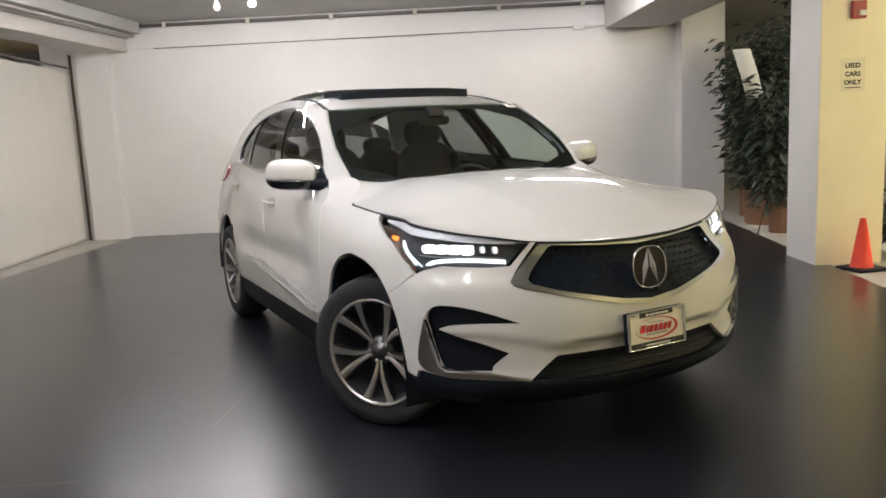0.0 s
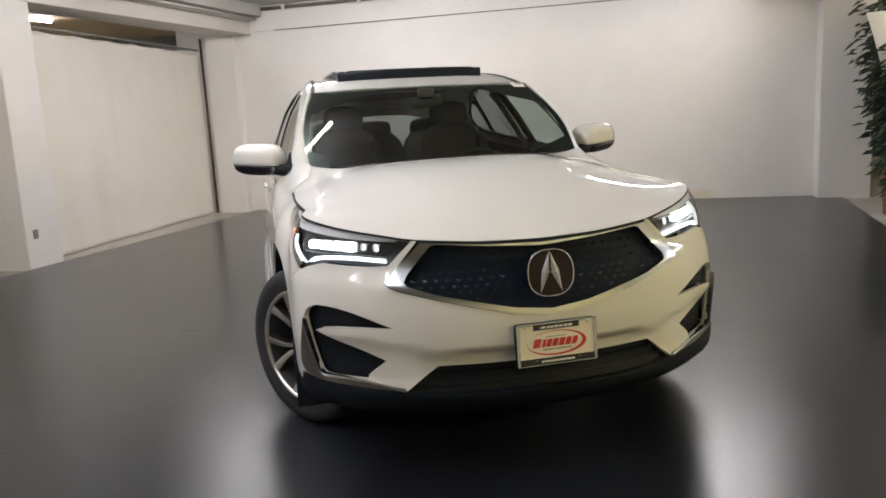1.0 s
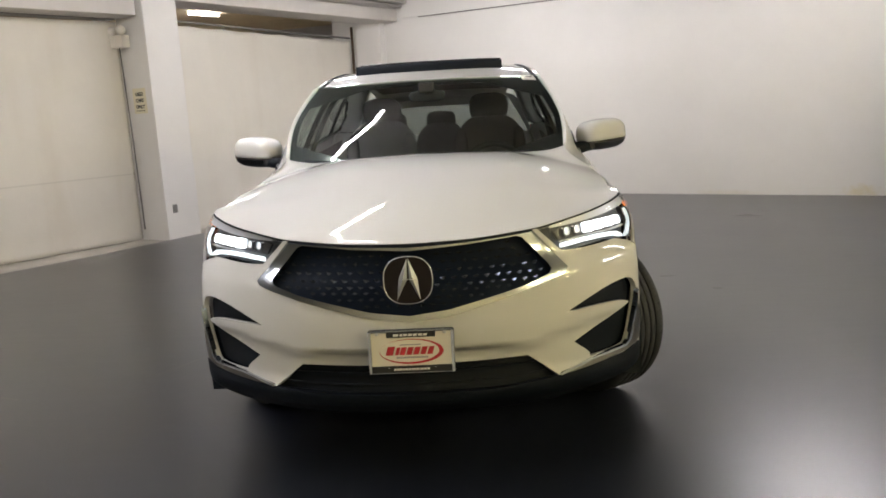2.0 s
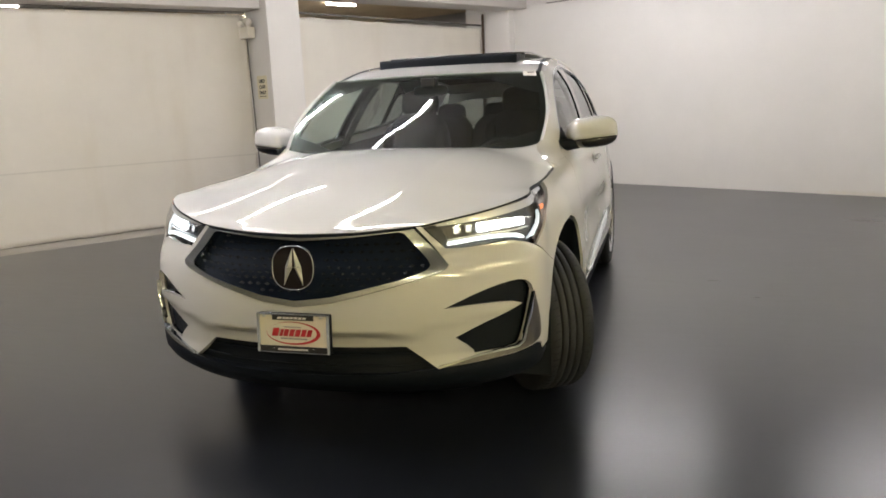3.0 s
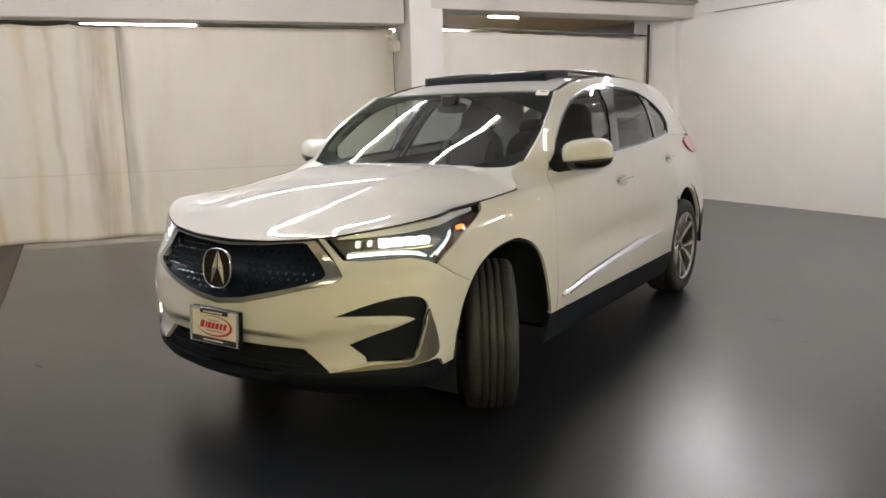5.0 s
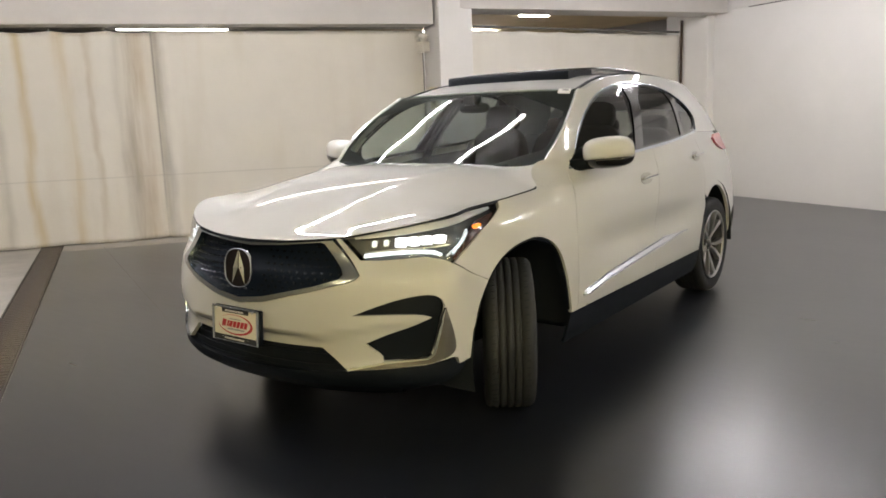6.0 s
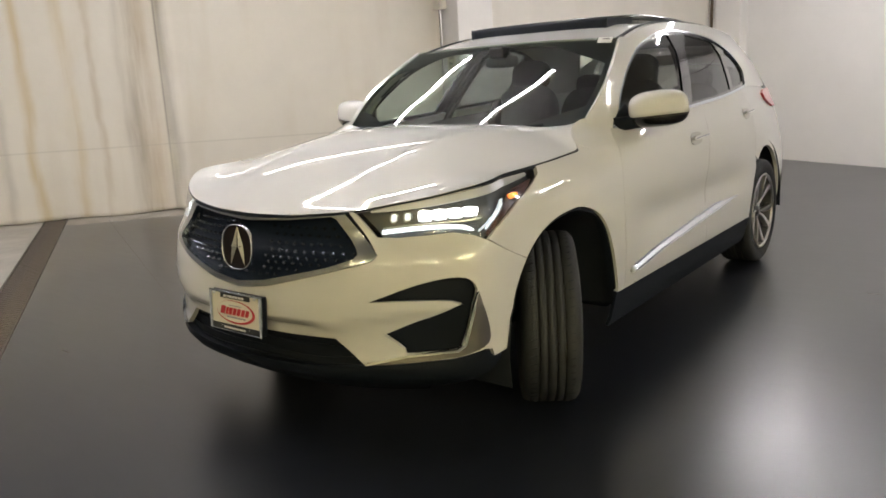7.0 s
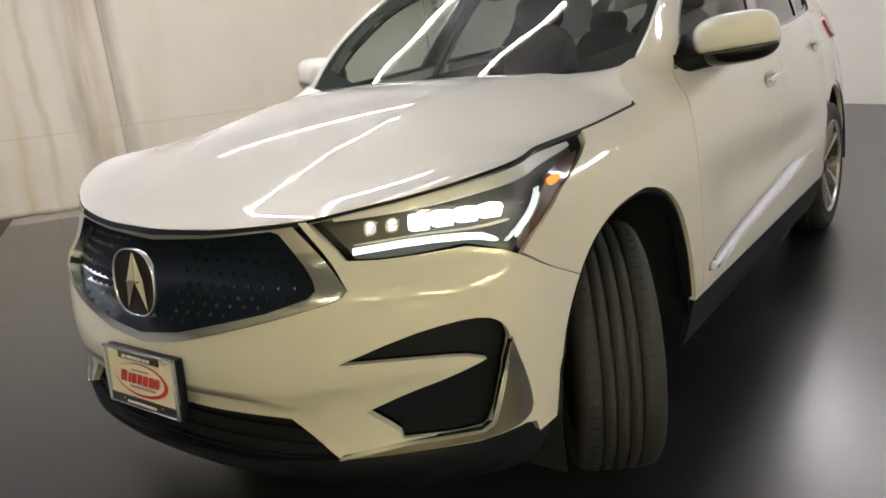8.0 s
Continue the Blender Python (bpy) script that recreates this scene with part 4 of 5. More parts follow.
FIN = rounded([(.866, .660), (.882, .60), (.896, .53), (.899, .475), (.868, .448), (.825, .434), (.79, .424), (.525, .404), (.53, .414), (.66, .436), (.795, .447), (.818, .468), (.847, .58)], 1, keep=(0, 7, 8))
edge_nose = [(s, hood_edge(s) - .003) for s in (.445, .465)]
half = GR_OUT[:7] + edge_nose + [(.555 - .003, .857 - .003)] + [(s, z - .004) for s, z in HL_LOW[::-1][1:]] + [(.87, .828)] + [(1.0, .765)] + ARCH_F[1:SEAM + 1][::-1] + [(.912, .410), (.904, .438), (.880, .443), (.79, .421), (.525, .402), (.41, .492), (.15, .490), (0, .489)]
skin("front_bumper", body, shrink(both(half), CUT), PAINT, car, holes=[VENT, flip(VENT)], step=.022, depth=.02)

# hood
hs = list(np.arange(0, 1.862, .02))
he = [tuple(body(s, hood_edge(s))[:2]) for s in hs]
rear = [(.60, .400), (.40, .375), (.20, .36), (0, .355)]
skin("hood", hood, shrink(both(he + rear), .0025), PAINT, car, step=.025, depth=.012)
# black band that puts in the dark of the hood's shut gap
seal = [(s, hood_edge(s) - (.013 if s < .45 else .0075)) for s in np.arange(0, 1.25, .02)] + [(s, hood_edge(s) - .007) for s in np.arange(1.25, 1.66, .02)]
skin("hood_seal", body, both(seal + [(s, hood_edge(s) + .001) for s in np.arange(1.64, -.01, -.02)]), BLACK, car, lift=-.003, depth=.01, step=.02, label="black seal under the hood's edge, drawn for the dark shut gap")
skin("cowl", hood, both([(0, .33), (.4, .345), (.68, .37), (.69, .46), (.4, .46), (0, .455)]), BLACK, car, lift=-.02, depth=0, step=.06)

for side in (1, -1):
    def m(loop):
        return loop if side > 0 else flip(loop)

    # fender
    top = [(s, hood_edge(s) - (.004 if s < 1.64 else -.002)) for s in np.arange(1.27, 1.862, .02)]
    fender = [(.873, .829)] + [(a + .003, b - .003) for a, b in HL_OUT[::-1][1:]] + top + [(1.868, 1.170), (1.975, 1.118), (1.92, 1.075), (1.862, .93), (1.845, .86), (1.825, .66), (1.815, .47), (1.81, .425), (1.752, .425)] + ARCH_F[SEAM:][::-1]
    skin("fender", body, m(shrink(fender, CUT)), PAINT, car, step=.025, depth=.02)
    # lining where hood, fender and pillar meet
    joint = [(s, hood_edge(s) + .006) for s in np.arange(1.67, 1.862, .02)] + [(np.interp(z, *WS) + 1.443, z) for z in (1.174, 1.19, 1.21)] + [(2.06, 1.207), (1.985, 1.128), (1.970, 1.119), (1.93, 1.085), (1.80, 1.080), (1.70, 1.055)]
    skin("pillar_foot", body, m(joint), PAINT, car, lift=.0008, depth=.001, step=.02)
    # doors
    belt = [(1.99, 1.119), (2.40, 1.140), (2.80, 1.158), (3.03, 1.172), (3.365, 1.186), (3.945, 1.232)]
    fdoor = [(1.975, 1.118)] + belt[:3] + [(3.05, 1.175), (3.03, 1.025), (2.94, .775), (2.90, .60), (2.89, .425), (1.81, .425), (1.815, .47), (1.825, .66), (1.845, .86), (1.862, .93), (1.92, 1.075)]
    RA = [(4.165 + .452 * math.cos(a), .385 + .452 * math.sin(a)) for a in np.linspace(math.pi - .08, .08, 17)]
    d1 = skin("front_door", body, m(shrink(fdoor, CUT)), PAINT, car, step=.03, depth=.02)
    rdoor = [(3.05, 1.175), (3.365, 1.19), (3.90, 1.232), (3.96, 1.10), (3.93, .95), (3.86, .80)] + [p for p in RA if p[0] < 3.9][::-1] + [(3.74, .425), (2.89, .425), (2.90, .60), (2.94, .775), (3.03, 1.025)]
    d2 = skin("rear_door", body, m(shrink(rdoor, CUT)), PAINT, car, step=.03, depth=.02)
    quarter = [(3.90, 1.232), (3.96, 1.238), (4.6, 1.22), (4.85, 1.15), (4.86, .80), (4.80, .62), (4.66, .52)] + [p for p in RA if p[0] > 3.86][::-1] + [(3.86, .80), (3.93, .95), (3.96, 1.10)]
    skin("quarter_panel", body, m(shrink(quarter, CUT)), PAINT, car, step=.035, depth=.02)
    # upper frame round the side windows
    DLO = curve([(1.99, 1.121), (2.087, 1.194), (2.150, 1.268), (2.250, 1.347), (2.365, 1.418), (2.512, 1.485), (2.685, 1.534), (2.89, 1.569), (3.18, 1.586), (3.557, 1.563), (3.90, 1.500), (4.11, 1.403), (4.15, 1.330)], 3) + curve([(4.06, 1.262), (3.98, 1.236), (3.361, 1.188), (2.804, 1.161), (2.30, 1.136)], 2)
    shl = [(np.interp(z, *WS) + 1.44, z) for z in (1.13, 1.18, 1.225, 1.30, 1.38, 1.46, 1.54)]
    rl = [(s, roof_edge(s)) for s in np.arange(2.50, 4.76, .11)]
    frame_loop = [(1.868, 1.168)] + shl[1:] + rl + [(4.80, 1.38), (4.78, 1.225), (4.6, 1.22), (3.96, 1.238), (3.365, 1.188), (2.80, 1.157), (1.985, 1.118)]
    skin("side_frame", body, m(frame_loop), PAINT, car, holes=[m(DLO)], step=.03, depth=.02)
    # window frames and panes
    F1 = rounded([(2.06, 1.140), (2.80, 1.178), (3.07, 1.564), (2.89, 1.555), (2.69, 1.520), (2.52, 1.470), (2.365, 1.400), (2.165, 1.262)], 1, keep=(0, 1))
    F2 = rounded([(2.93, 1.190), (3.365, 1.210), (3.64, 1.232), (3.76, 1.517), (3.55, 1.548), (3.21, 1.570)], 1, keep=(0, 1, 2))
    F3 = rounded([(3.71, 1.240), (4.00, 1.258), (4.12, 1.325), (4.09, 1.393), (3.84, 1.498)], 1, keep=(0,))
    skin("window_trim", body, m(DLO), GLOSS, car, holes=[m(F1), m(F2), m(F3)], lift=-.006, depth=.012, step=.03)
    skin("window_surround", body, m(DLO), CHROME, car, holes=[m(shrink(DLO, .0075))], lift=.002, depth=.010, step=.03, label="thin bright surround of the side windows")
    skin("front_window", body, m(F1), SIDEGLASS, d1, lift=-.012, depth=0, step=.05, label="lightly tinted front side window")
    skin("rear_window", body, m(F2), SMOKE, d2, lift=-.012, depth=0, step=.05, label="smoked rear side window")
    skin("quarter_window", body, m(F3), SMOKE, car, lift=-.012, depth=0, step=.05)
    skin("belt_moulding", body, m([(2.0, 1.118), (2.80, 1.158), (3.365, 1.184), (3.97, 1.231), (3.97, 1.245), (3.365, 1.198), (2.80, 1.172), (2.0, 1.131)]), CHROME, car, lift=.009, depth=.016, step=.05)
    # rocker and lip
    skin("sill", body, m([(1.75, .26), (3.76, .26), (3.74, .422), (1.752, .422)]), BLACK, car, lift=-.004, step=.05)
    trim = rounded([(1.862, .494), (1.89, .518), (2.17, .554), (2.60, .588), (3.01, .616), (3.47, .606), (3.01, .588), (2.60, .560), (2.17, .528), (1.885, .492)], 1, keep=(5,))
    skin("side_moulding", moulding, m(trim), SATIN, car, lift=.006, depth=.03, step=.015, label="satin lower door moulding")
    for rim, nm in (([(1.90, .519), (2.17, .5545), (2.60, .5885), (3.01, .6165), (3.45, .607)], "upper"), ([(1.89, .498), (2.17, .534), (2.60, .566), (3.01, .594), (3.45, .606)], "lower")):
        skin("moulding_edge", moulding, m([(a_, b_) for a_, b_ in rim] + [(a_, b_ - .007) for a_, b_ in rim[::-1]]), CHROME, car, lift=.009, depth=.006, step=.02, label="bright chrome edge of the door moulding")
    # vent, chrome fin
    skin("vent", body, m(VENT), BLACK, car, lift=-.035, depth=0, step=.03)
    skin("fin", body, m(FIN), FINGREY, car, lift=.004, depth=.03, step=.015, label="satin grey corner fin")
    edge = [(.862, .656), (.849, .58), (.821, .467), (.797, .444), (.66, .433), (.525, .403), (.527, .411), (.66, .442), (.792, .453), (.811, .470), (.841, .582)]
    skin("fin_edge", body, m(edge), CHROME, car, lift=.012, depth=.02, step=.012, label="bright chrome edge of the corner fin")
    # headlamp
    lamp = skin("headlamp_housing", body, m(LAMP), LAMPDARK, car, lift=-.05, depth=0, step=.03)
    skin("lens", body, m(shrink(LAMP, CUT)), LENS, lamp, lift=-.001, depth=0, step=.025, label="clear headlamp lens")
    skin("drl_bar", body, m(rounded([(.561, .864), (.561, .878), (.691, .890), (.790, .887), (.822, .871), (.828, .862), (.812, .864), (.785, .873), (.691, .875)], 1, keep=(0, 1))), DRL, lamp, lift=-.014, depth=.012, step=.012, label="lit white daytime running lamp")
    for inner, outer in (((.838, .860, .905, .955), (.845, .868, .912, .962)), ((.860, .880, .915, .950), (.864, .884, .919, .955))):
        zs_ = (.858, .879, .917, .957) if inner[0] < .85 else (.862, .884, .915, .944)
        skin("drl_hook", body, m([(a_, z_) for a_, z_ in zip(outer, zs_)] + [(a_, z_ + .0015) for a_, z_ in list(zip(inner, zs_))[::-1]]), HOOK, lamp, lift=-.014, depth=.012, step=.010, label="thin white light guide")
    for k in range(6):
        s0, lit = .580 + k * .043, k > 1
        w, dz = (.0425, .0) if lit else (.026, .003)
        z0_, z1_ = (.897 if lit else .902) + k * .0036 + dz, .934 + k * .0024 - dz
        split = z0_ + (z1_ - z0_) * (.42 if lit else .5)
        upper = rounded([(s0 + .001, split + .0008), (s0 + w, split + .001), (s0 + w + .001, z1_ - .003), (s0 + w * .62, z1_ + .004), (s0 + .002, z1_)], 1, keep=(0, 1, 2, 4))
        lower = rounded([(s0 + .003, z0_ - .002), (s0 + w - .004, z0_ - .001), (s0 + w, split - .0004), (s0 + .001, split - .0006)], 1, keep=(1, 2, 3))
        if not lit:
            bezel = rounded([(s0, z0_ - .006), (s0 + w + .001, z0_ - .005), (s0 + w + .002, z1_ + .004), (s0, z1_ + .004)], 1)
            skin("led_bezel", body, m(bezel), CHROME, lamp, holes=[m(shrink(bezel, .0035))], lift=-.026, depth=.016, step=.008, label="bright bezel of a headlamp jewel")
        # the two inner jewels are not lit, but get a weak glow
        for cell in (upper, lower):
            skin("led_unit", body, m(cell), LED if lit else JEWEL, lamp, lift=-.030 if cell is upper else -.027, depth=.018, step=.010, label="lit headlamp unit" if lit else "clear headlamp jewel given a faint glow")
        if not lit:
            # glowing slit put in for the bright line inside each jewel
            skin("jewel_core", body, m([(s0 + .008, .909 + k * .0035), (s0 + .014, .910 + k * .0035), (s0 + .015, .928 + k * .0022), (s0 + .009, .926 + k * .0022)]), DRL, lamp, lift=-.026, depth=.004, step=.010, label="glowing core of a headlamp jewel")
    skin("lamp_ledge", body, m(rounded([(.56, .881), (.69, .893), (.80, .893), (.85, .902), (.845, .907), (.79, .898), (.69, .897), (.56, .886)], 1)), SATIN, lamp, lift=-.022, depth=.012, step=.012, label="satin ledge under the headlamp units")
    skin("lamp_shelf", body, m([(.565, .890), (.70, .897), (.86, .900), (.90, .925), (.89, .948), (.78, .956), (.60, .942), (.545, .925)]), RIMDARK, lamp, lift=-.042, depth=.01, step=.02)
    bs = np.linspace(.52, 1.20, 15)
    brow = [(s, hood_edge(s) - .0095) for s in bs] + [(s, hood_edge(s) - .0095 - .026 * math.sin(math.pi * (i + .4) / 15.2) ** .6) for i, s in list(enumerate(bs))[::-1]]
    skin("lamp_brow", body, m(brow), BROW, lamp, lift=-.012, depth=.01, step=.015, label="bright satin strip over the headlamp units")
    skin("marker_lens", body, m([(1.205, 1.003), (1.12, .958), (1.03, .928), (.94, .892), (.893, .862), (.872, .837), (.860, .852), (.908, .905), (.957, .945), (1.02, .974), (1.13, .992)]), SMOKEAMBER, lamp, lift=-.008, depth=.01, step=.02, label="smoked amber side marker lens")
    skin("turn_signal", body, m(rounded([(.995, .964), (1.052, .968), (1.080, .963), (1.062, .952), (1.010, .947)], 1)), AMBER, lamp, lift=-.004, depth=.006, step=.012, label="lit amber side marker")
    skin("tail_lamp", body, m(rounded([(4.42, 1.195), (4.89, 1.205), (4.94, 1.08), (4.73, 1.06), (4.51, 1.11)], 1)), REDLAMP, car, lift=.014, step=.04)

# lower intake and lip
skin("lower_intake", body, both([(0, .497), (.41, .50), (.53, .41), (.50, .35), (0, .35)]), BLACK, car, lift=-.03, depth=0, step=.04)
lip = [(0, .385), (.30, .390), (.50, .402), (.79, .420), (.872, .442), (.893, .437), (.902, .411), (.940, .411), (.930, .392), (.895, .366), (.83, .338), (.72, .312), (.50, .295), (0, .290)]
skin("front_lip", body, both(lip), BLACK, car, lift=.004, depth=.05, step=.03)

# roof, windshield
rs = [tuple(body(s, roof_edge(s))[:2]) for s in np.arange(2.44, 4.76, .11)]
roof_loop = both([(0, .950), (.30, .955), (.55, .970)] + rs + [(.45, rs[-1][1] + .02), (0, rs[-1][1] + .05)])
skin("roof", roof, roof_loop, PAINT, car, step=.05, depth=.02)
SHIELD = rounded([(-.97, 1.10), (.97, 1.10), (1, 1.13), (1, 1.54), (-1, 1.54), (-1, 1.13)], 1, keep=(3, 4))
skin("windshield", shield, SHIELD, GLASS, car, step=.05, depth=0)
# black ditch mouldings along the roof's edges
for side in (1, -1):
    out_ = [(side * x * .955, y) for x, y in rs[:-3]]
    in_ = [(side * x * .925, y) for x, y in rs[:-3]]
    loop = out_ + in_[::-1]
    skin("roof_moulding", roof, loop, BLACK, car, lift=.006, depth=.006, step=.06)
tailgate = [(4.82, .30), (4.86, .80), (4.85, 1.15), (4.80, 1.40), (4.95, 1.48), (5.69, 1.52), (5.69, 1.47), (4.98, 1.45), (4.90, 1.14), (5.69, 1.14), (5.69, .30)]
for side in (1, -1):
    skin("tailgate_half", body, tailgate if side > 0 else flip(tailgate), PAINT, car, step=.08, depth=0)


# wheels
def wheel(name, mat4):
    w = new(name)
    w.parent = car
    w.matrix_local = mat4
    bm = bmesh.new()
    prof = [(.245, -.10), (.30, -.118), (.332, -.113), (.346, -.101), (.352, -.085)]
    for g in (-.050, -.017, .017, .050):
        prof += [(.3545, g - .0045), (.3525, g - .0036), (.344, g - .003), (.344, g + .003), (.3525, g + .0036), (.3545, g + .0045)]
    prof += [(.352, .085), (.346, .101), (.332, .113), (.30, .118), (.245, .10)]
    lathe(bm, prof, segs=72)
    part("tyre", bm, RUBBER, w)
    # short cross cuts in the tread's shoulders, their shade drawn as dark strips
    bm = bmesh.new()
    for k in range(66):
        for o0, o1, lag in ((.060, .088, 0), (-.088, -.060, .5), (.024, .036, .25)):
            box(bm, (o0, -.0011, .344), (o1, .0011, .3538 if abs(o1) < .08 else .3528), Matrix.Rotation(2 * math.pi * (k + lag) / 66, 4, "X") @ pose(0, 0, 0, 0, 0, 14))
    tagged(part("tread_pattern", bm, DARK, w, smooth=False), kind="stuff")
    bm = bmesh.new()
    lathe(bm, [(.244, .098), (.256, .109), (.252, .115), (.243, .110), (.240, .100)], segs=72)
    part("rim", bm, RIM, w)
    bm = bmesh.new()
    lathe(bm, [(.240, .101), (.230, .06), (.224, -.08)], segs=72)
    part("barrel", bm, RIMDARK, w)
    bm = bmesh.new()
    lathe(bm, [(.228, .0), (.15, -.02), (.05, -.02), (.0005, -.02)], segs=40)
    part("brake", bm, DARK, w)
    for k in range(10):
        bm = bmesh.new()
        rows = []
        mid = 2 * math.pi * (k // 2) / 5 - math.pi / 2
        sg = 1 if k % 2 else -1
        for r, a, hw, o in ((.040, mid + sg * .17, .006, .070), (.075, mid + sg * .125, .008, .080), (.13, mid + sg * .17, .012, .090), (.19, mid + sg * .235, .016, .098), (.242, mid + sg * .285, .021, .105)):
            d, t = Vector((0, math.cos(a), math.sin(a))), Vector((0, -math.sin(a), math.cos(a)))
            rows.append([bm.verts.new(d * r + t * hw * c + Vector((o + e, 0, 0))) for c, e in ((-1.15, -.035), (-1.0, -.004 if sg > 0 else 0), (-sg * .25, 0), (1.0, 0 if sg > 0 else -.004), (1.15, -.035))])
        for r0, r1 in zip(rows, rows[1:]):
            for i in range(4):
                bm.faces.new((r0[i], r0[i + 1], r1[i + 1], r1[i]))
        bmesh.ops.recalc_face_normals(bm, faces=bm.faces)
        part("spoke", bm, RIM, w, smooth=False)
    bm = bmesh.new()
    lathe(bm, [(.070, .050), (.066, .070), (.030, .072), (.029, .084), (.0005, .086)], segs=32)
    part("hub", bm, RIMDARK, w)
    for k in range(5):
        a = 2 * math.pi * (k + .5) / 5
        bm = bmesh.new()
        lathe(bm, [(.0085, .06), (.0085, .076), (.004, .078), (.0005, .074)], segs=8, m=Matrix.Translation((0, .050 * math.cos(a), .050 * math.sin(a))))
        part("lug_nut", bm, SATIN, w)
    return w


STEER = 34
for side in (1, -1):
    turn = Matrix.Rotation(radians(STEER), 4, "Z")
    wheel("front_wheel", Matrix.Translation((side * .772, -.028, .391)) @ turn @ Matrix.Rotation(0 if side > 0 else math.pi, 4, "Z"))
    wheel("rear_wheel", Matrix.Translation((side * .80, 2.715, .391)) @ Matrix.Rotation(0 if side > 0 else math.pi, 4, "Z"))

# dark underbody and wheel wells
for nm, lo, hi in (("floor_pan", (-.50, -.55, .26), (.50, 3.3, .40)), ("engine_block", (-.45, -.60, .40), (.45, .45, .82)), ("sill_box", (-.80, .50, .28), (.80, 2.2, .395))):
    box_part(nm, lo, hi, DARK, car, bevel=.02)
for side in (1, -1):
    for yc, r in ((-.075, .44), (2.75, .46)):
        bm = bmesh.new()
        rows = []
        for i in range(13):
            a = math.pi * (i / 12 * 1.10 - .02)
            rows.append([bm.verts.new((side * x, yc + r * math.cos(a), .38 + r * math.sin(a) * 1.06)) for x in (.50, .90)])
        for r0, r1 in zip(rows, rows[1:]):
            bm.faces.new((r0[0], r0[1], r1[1], r1[0]))
        part("wheel_well", bm, DARK, car)

# ---- the car's fittings ----
MIRRORED = ((1, "left"), (-1, "right"))


def mir(loop, side):
    return loop if side > 0 else flip(loop)


# grille: bright frame, dark back, studs, badge
GR_TOP = [(.40, .927), (.2, .912), (0, .904)]
skin("grille_frame", body, both(rounded(GR_OUT[:7] + [(.437, .931)], 0) + GR_TOP), CHROME, car, holes=[both(GR_IN)], lift=.007, depth=.045, step=.018, label="bright chrome grille frame")
grille = skin("grille", body, both(GR_IN), GRILLE, car, lift=-.03, depth=0, step=.03, label="gloss black grille set with small studs")
bm = bmesh.new()
a = [bm.verts.new(p) for p in ((-.014, 0, 0), (0, 0, -.0075), (.012, 0, 0), (0, 0, .0075), (.004, -.013, 0), (.008, -.012, 0))]
for f in ((0, 1, 4), (1, 5, 4), (1, 2, 5), (2, 3, 5), (3, 4, 5), (3, 0, 4)):
    bm.faces.new([a[i] for i in f])
bmesh.ops.recalc_face_normals(bm, faces=bm.faces)
stud_mesh = bpy.data.meshes.new("stud")
bm.to_mesh(stud_mesh)
bm.free()
stud_mesh.materials.append(STUD)
zone = shrink(both(GR_IN), .012)
row = 0
for z in np.arange(.69, .93, .024):
    row += 1
    for k in range(-13, 14):
        s = (k + .5 * (row % 2)) * .040
        if abs(s) < .085 and abs(z - .805) < .09:
            continue
        if not inside(np.array([(s, z)]), zone)[0]:
            continue
        p, n = body(s, z), surface_normal(body, np.array([(s, z)]))[0]
        n = n if n[1] < 0 else -n
        st = new("stud", stud_mesh)
        st.parent = grille
        q = Vector(n).to_track_quat("-Y", "Z").to_matrix().to_4x4()
        st.matrix_local = Matrix.Translation(Vector(p) - Vector(n) * .029) @ q @ Matrix.Rotation(0 if s > 0 else math.pi, 4, "Y")

badge = new("badge")
badge.parent = car
badge["label"] = "chrome oval ring with two slanted bars on black"
BM = Matrix.Translation((0, -.962, .805)) @ pose(0, 0, 0, 84, 0, 0)


def oval(r, p=2.5, sx=1.0, sy=.97, n=48):
    return [(sx * r * math.copysign(abs(math.cos(t)) ** (2 / p), math.cos(t)), sy * r * math.copysign(abs(math.sin(t)) ** (2 / p), math.sin(t))) for t in np.linspace(0, 2 * math.pi, n, endpoint=False)]


bm = bmesh.new()
rings = []
for r, h in ((.0875, -.005), (.0875, .003), (.0865, .006), (.0838, .006), (.0825, .003), (.0825, -.003)):
    rings.append([bm.verts.new(BM @ Vector((x, y, h))) for x, y in oval(r)])
for a, b in zip(rings, rings[1:]):
    for i in range(48):
        bm.faces.new((a[i], a[(i + 1) % 48], b[(i + 1) % 48], b[i]))
part("ring", bm, CHROME, badge)
bm = bmesh.new()
bm.faces.new([bm.verts.new(BM @ Vector((x, y, -.002))) for x, y in oval(.0835)])
part("plate_disc", bm, DISC, badge, smooth=False)
for k in (-1, 1):
    bm = bmesh.new()
    low = [(.0015 * k, .077), (.033 * k, .006), (.041 * k, -.070), (.0045 * k, .0)]
    base = [bm.verts.new(BM @ Vector((x, y, 0))) for x, y in low]
    tip = bm.verts.new(BM @ Vector((.017 * k, .004, .012)))
    for n_ in range(4):
        bm.faces.new((base[n_], base[(n_ + 1) % 4], tip))
    bmesh.ops.recalc_face_normals(bm, faces=bm.faces)
    part("bar", bm, BAREDGE, badge, smooth=False)
bm = bmesh.new()
box(bm, (-.024, .002, .004), (.026, .0055, .0125), BM, .001)
part("crossbar", bm, CHROME, badge, smooth=False)

# plate in a dealer frame: plain shapes only
PM = Matrix.Translation((0, -.998, .560)) @ pose(0, 0, 0, 86, 0, 0)
plate = new("plate_holder")
plate.parent = car
plate["label"] = "black and chrome plate frame round a cream card with a red oval"


def flat(name, lo, hi, z0, z1, mat, bevel=.0):
    b_ = bmesh.new()
    box(b_, (*lo, z0), (*hi, z1), PM, bevel)
    return part(name, b_, mat, plate, smooth=False)


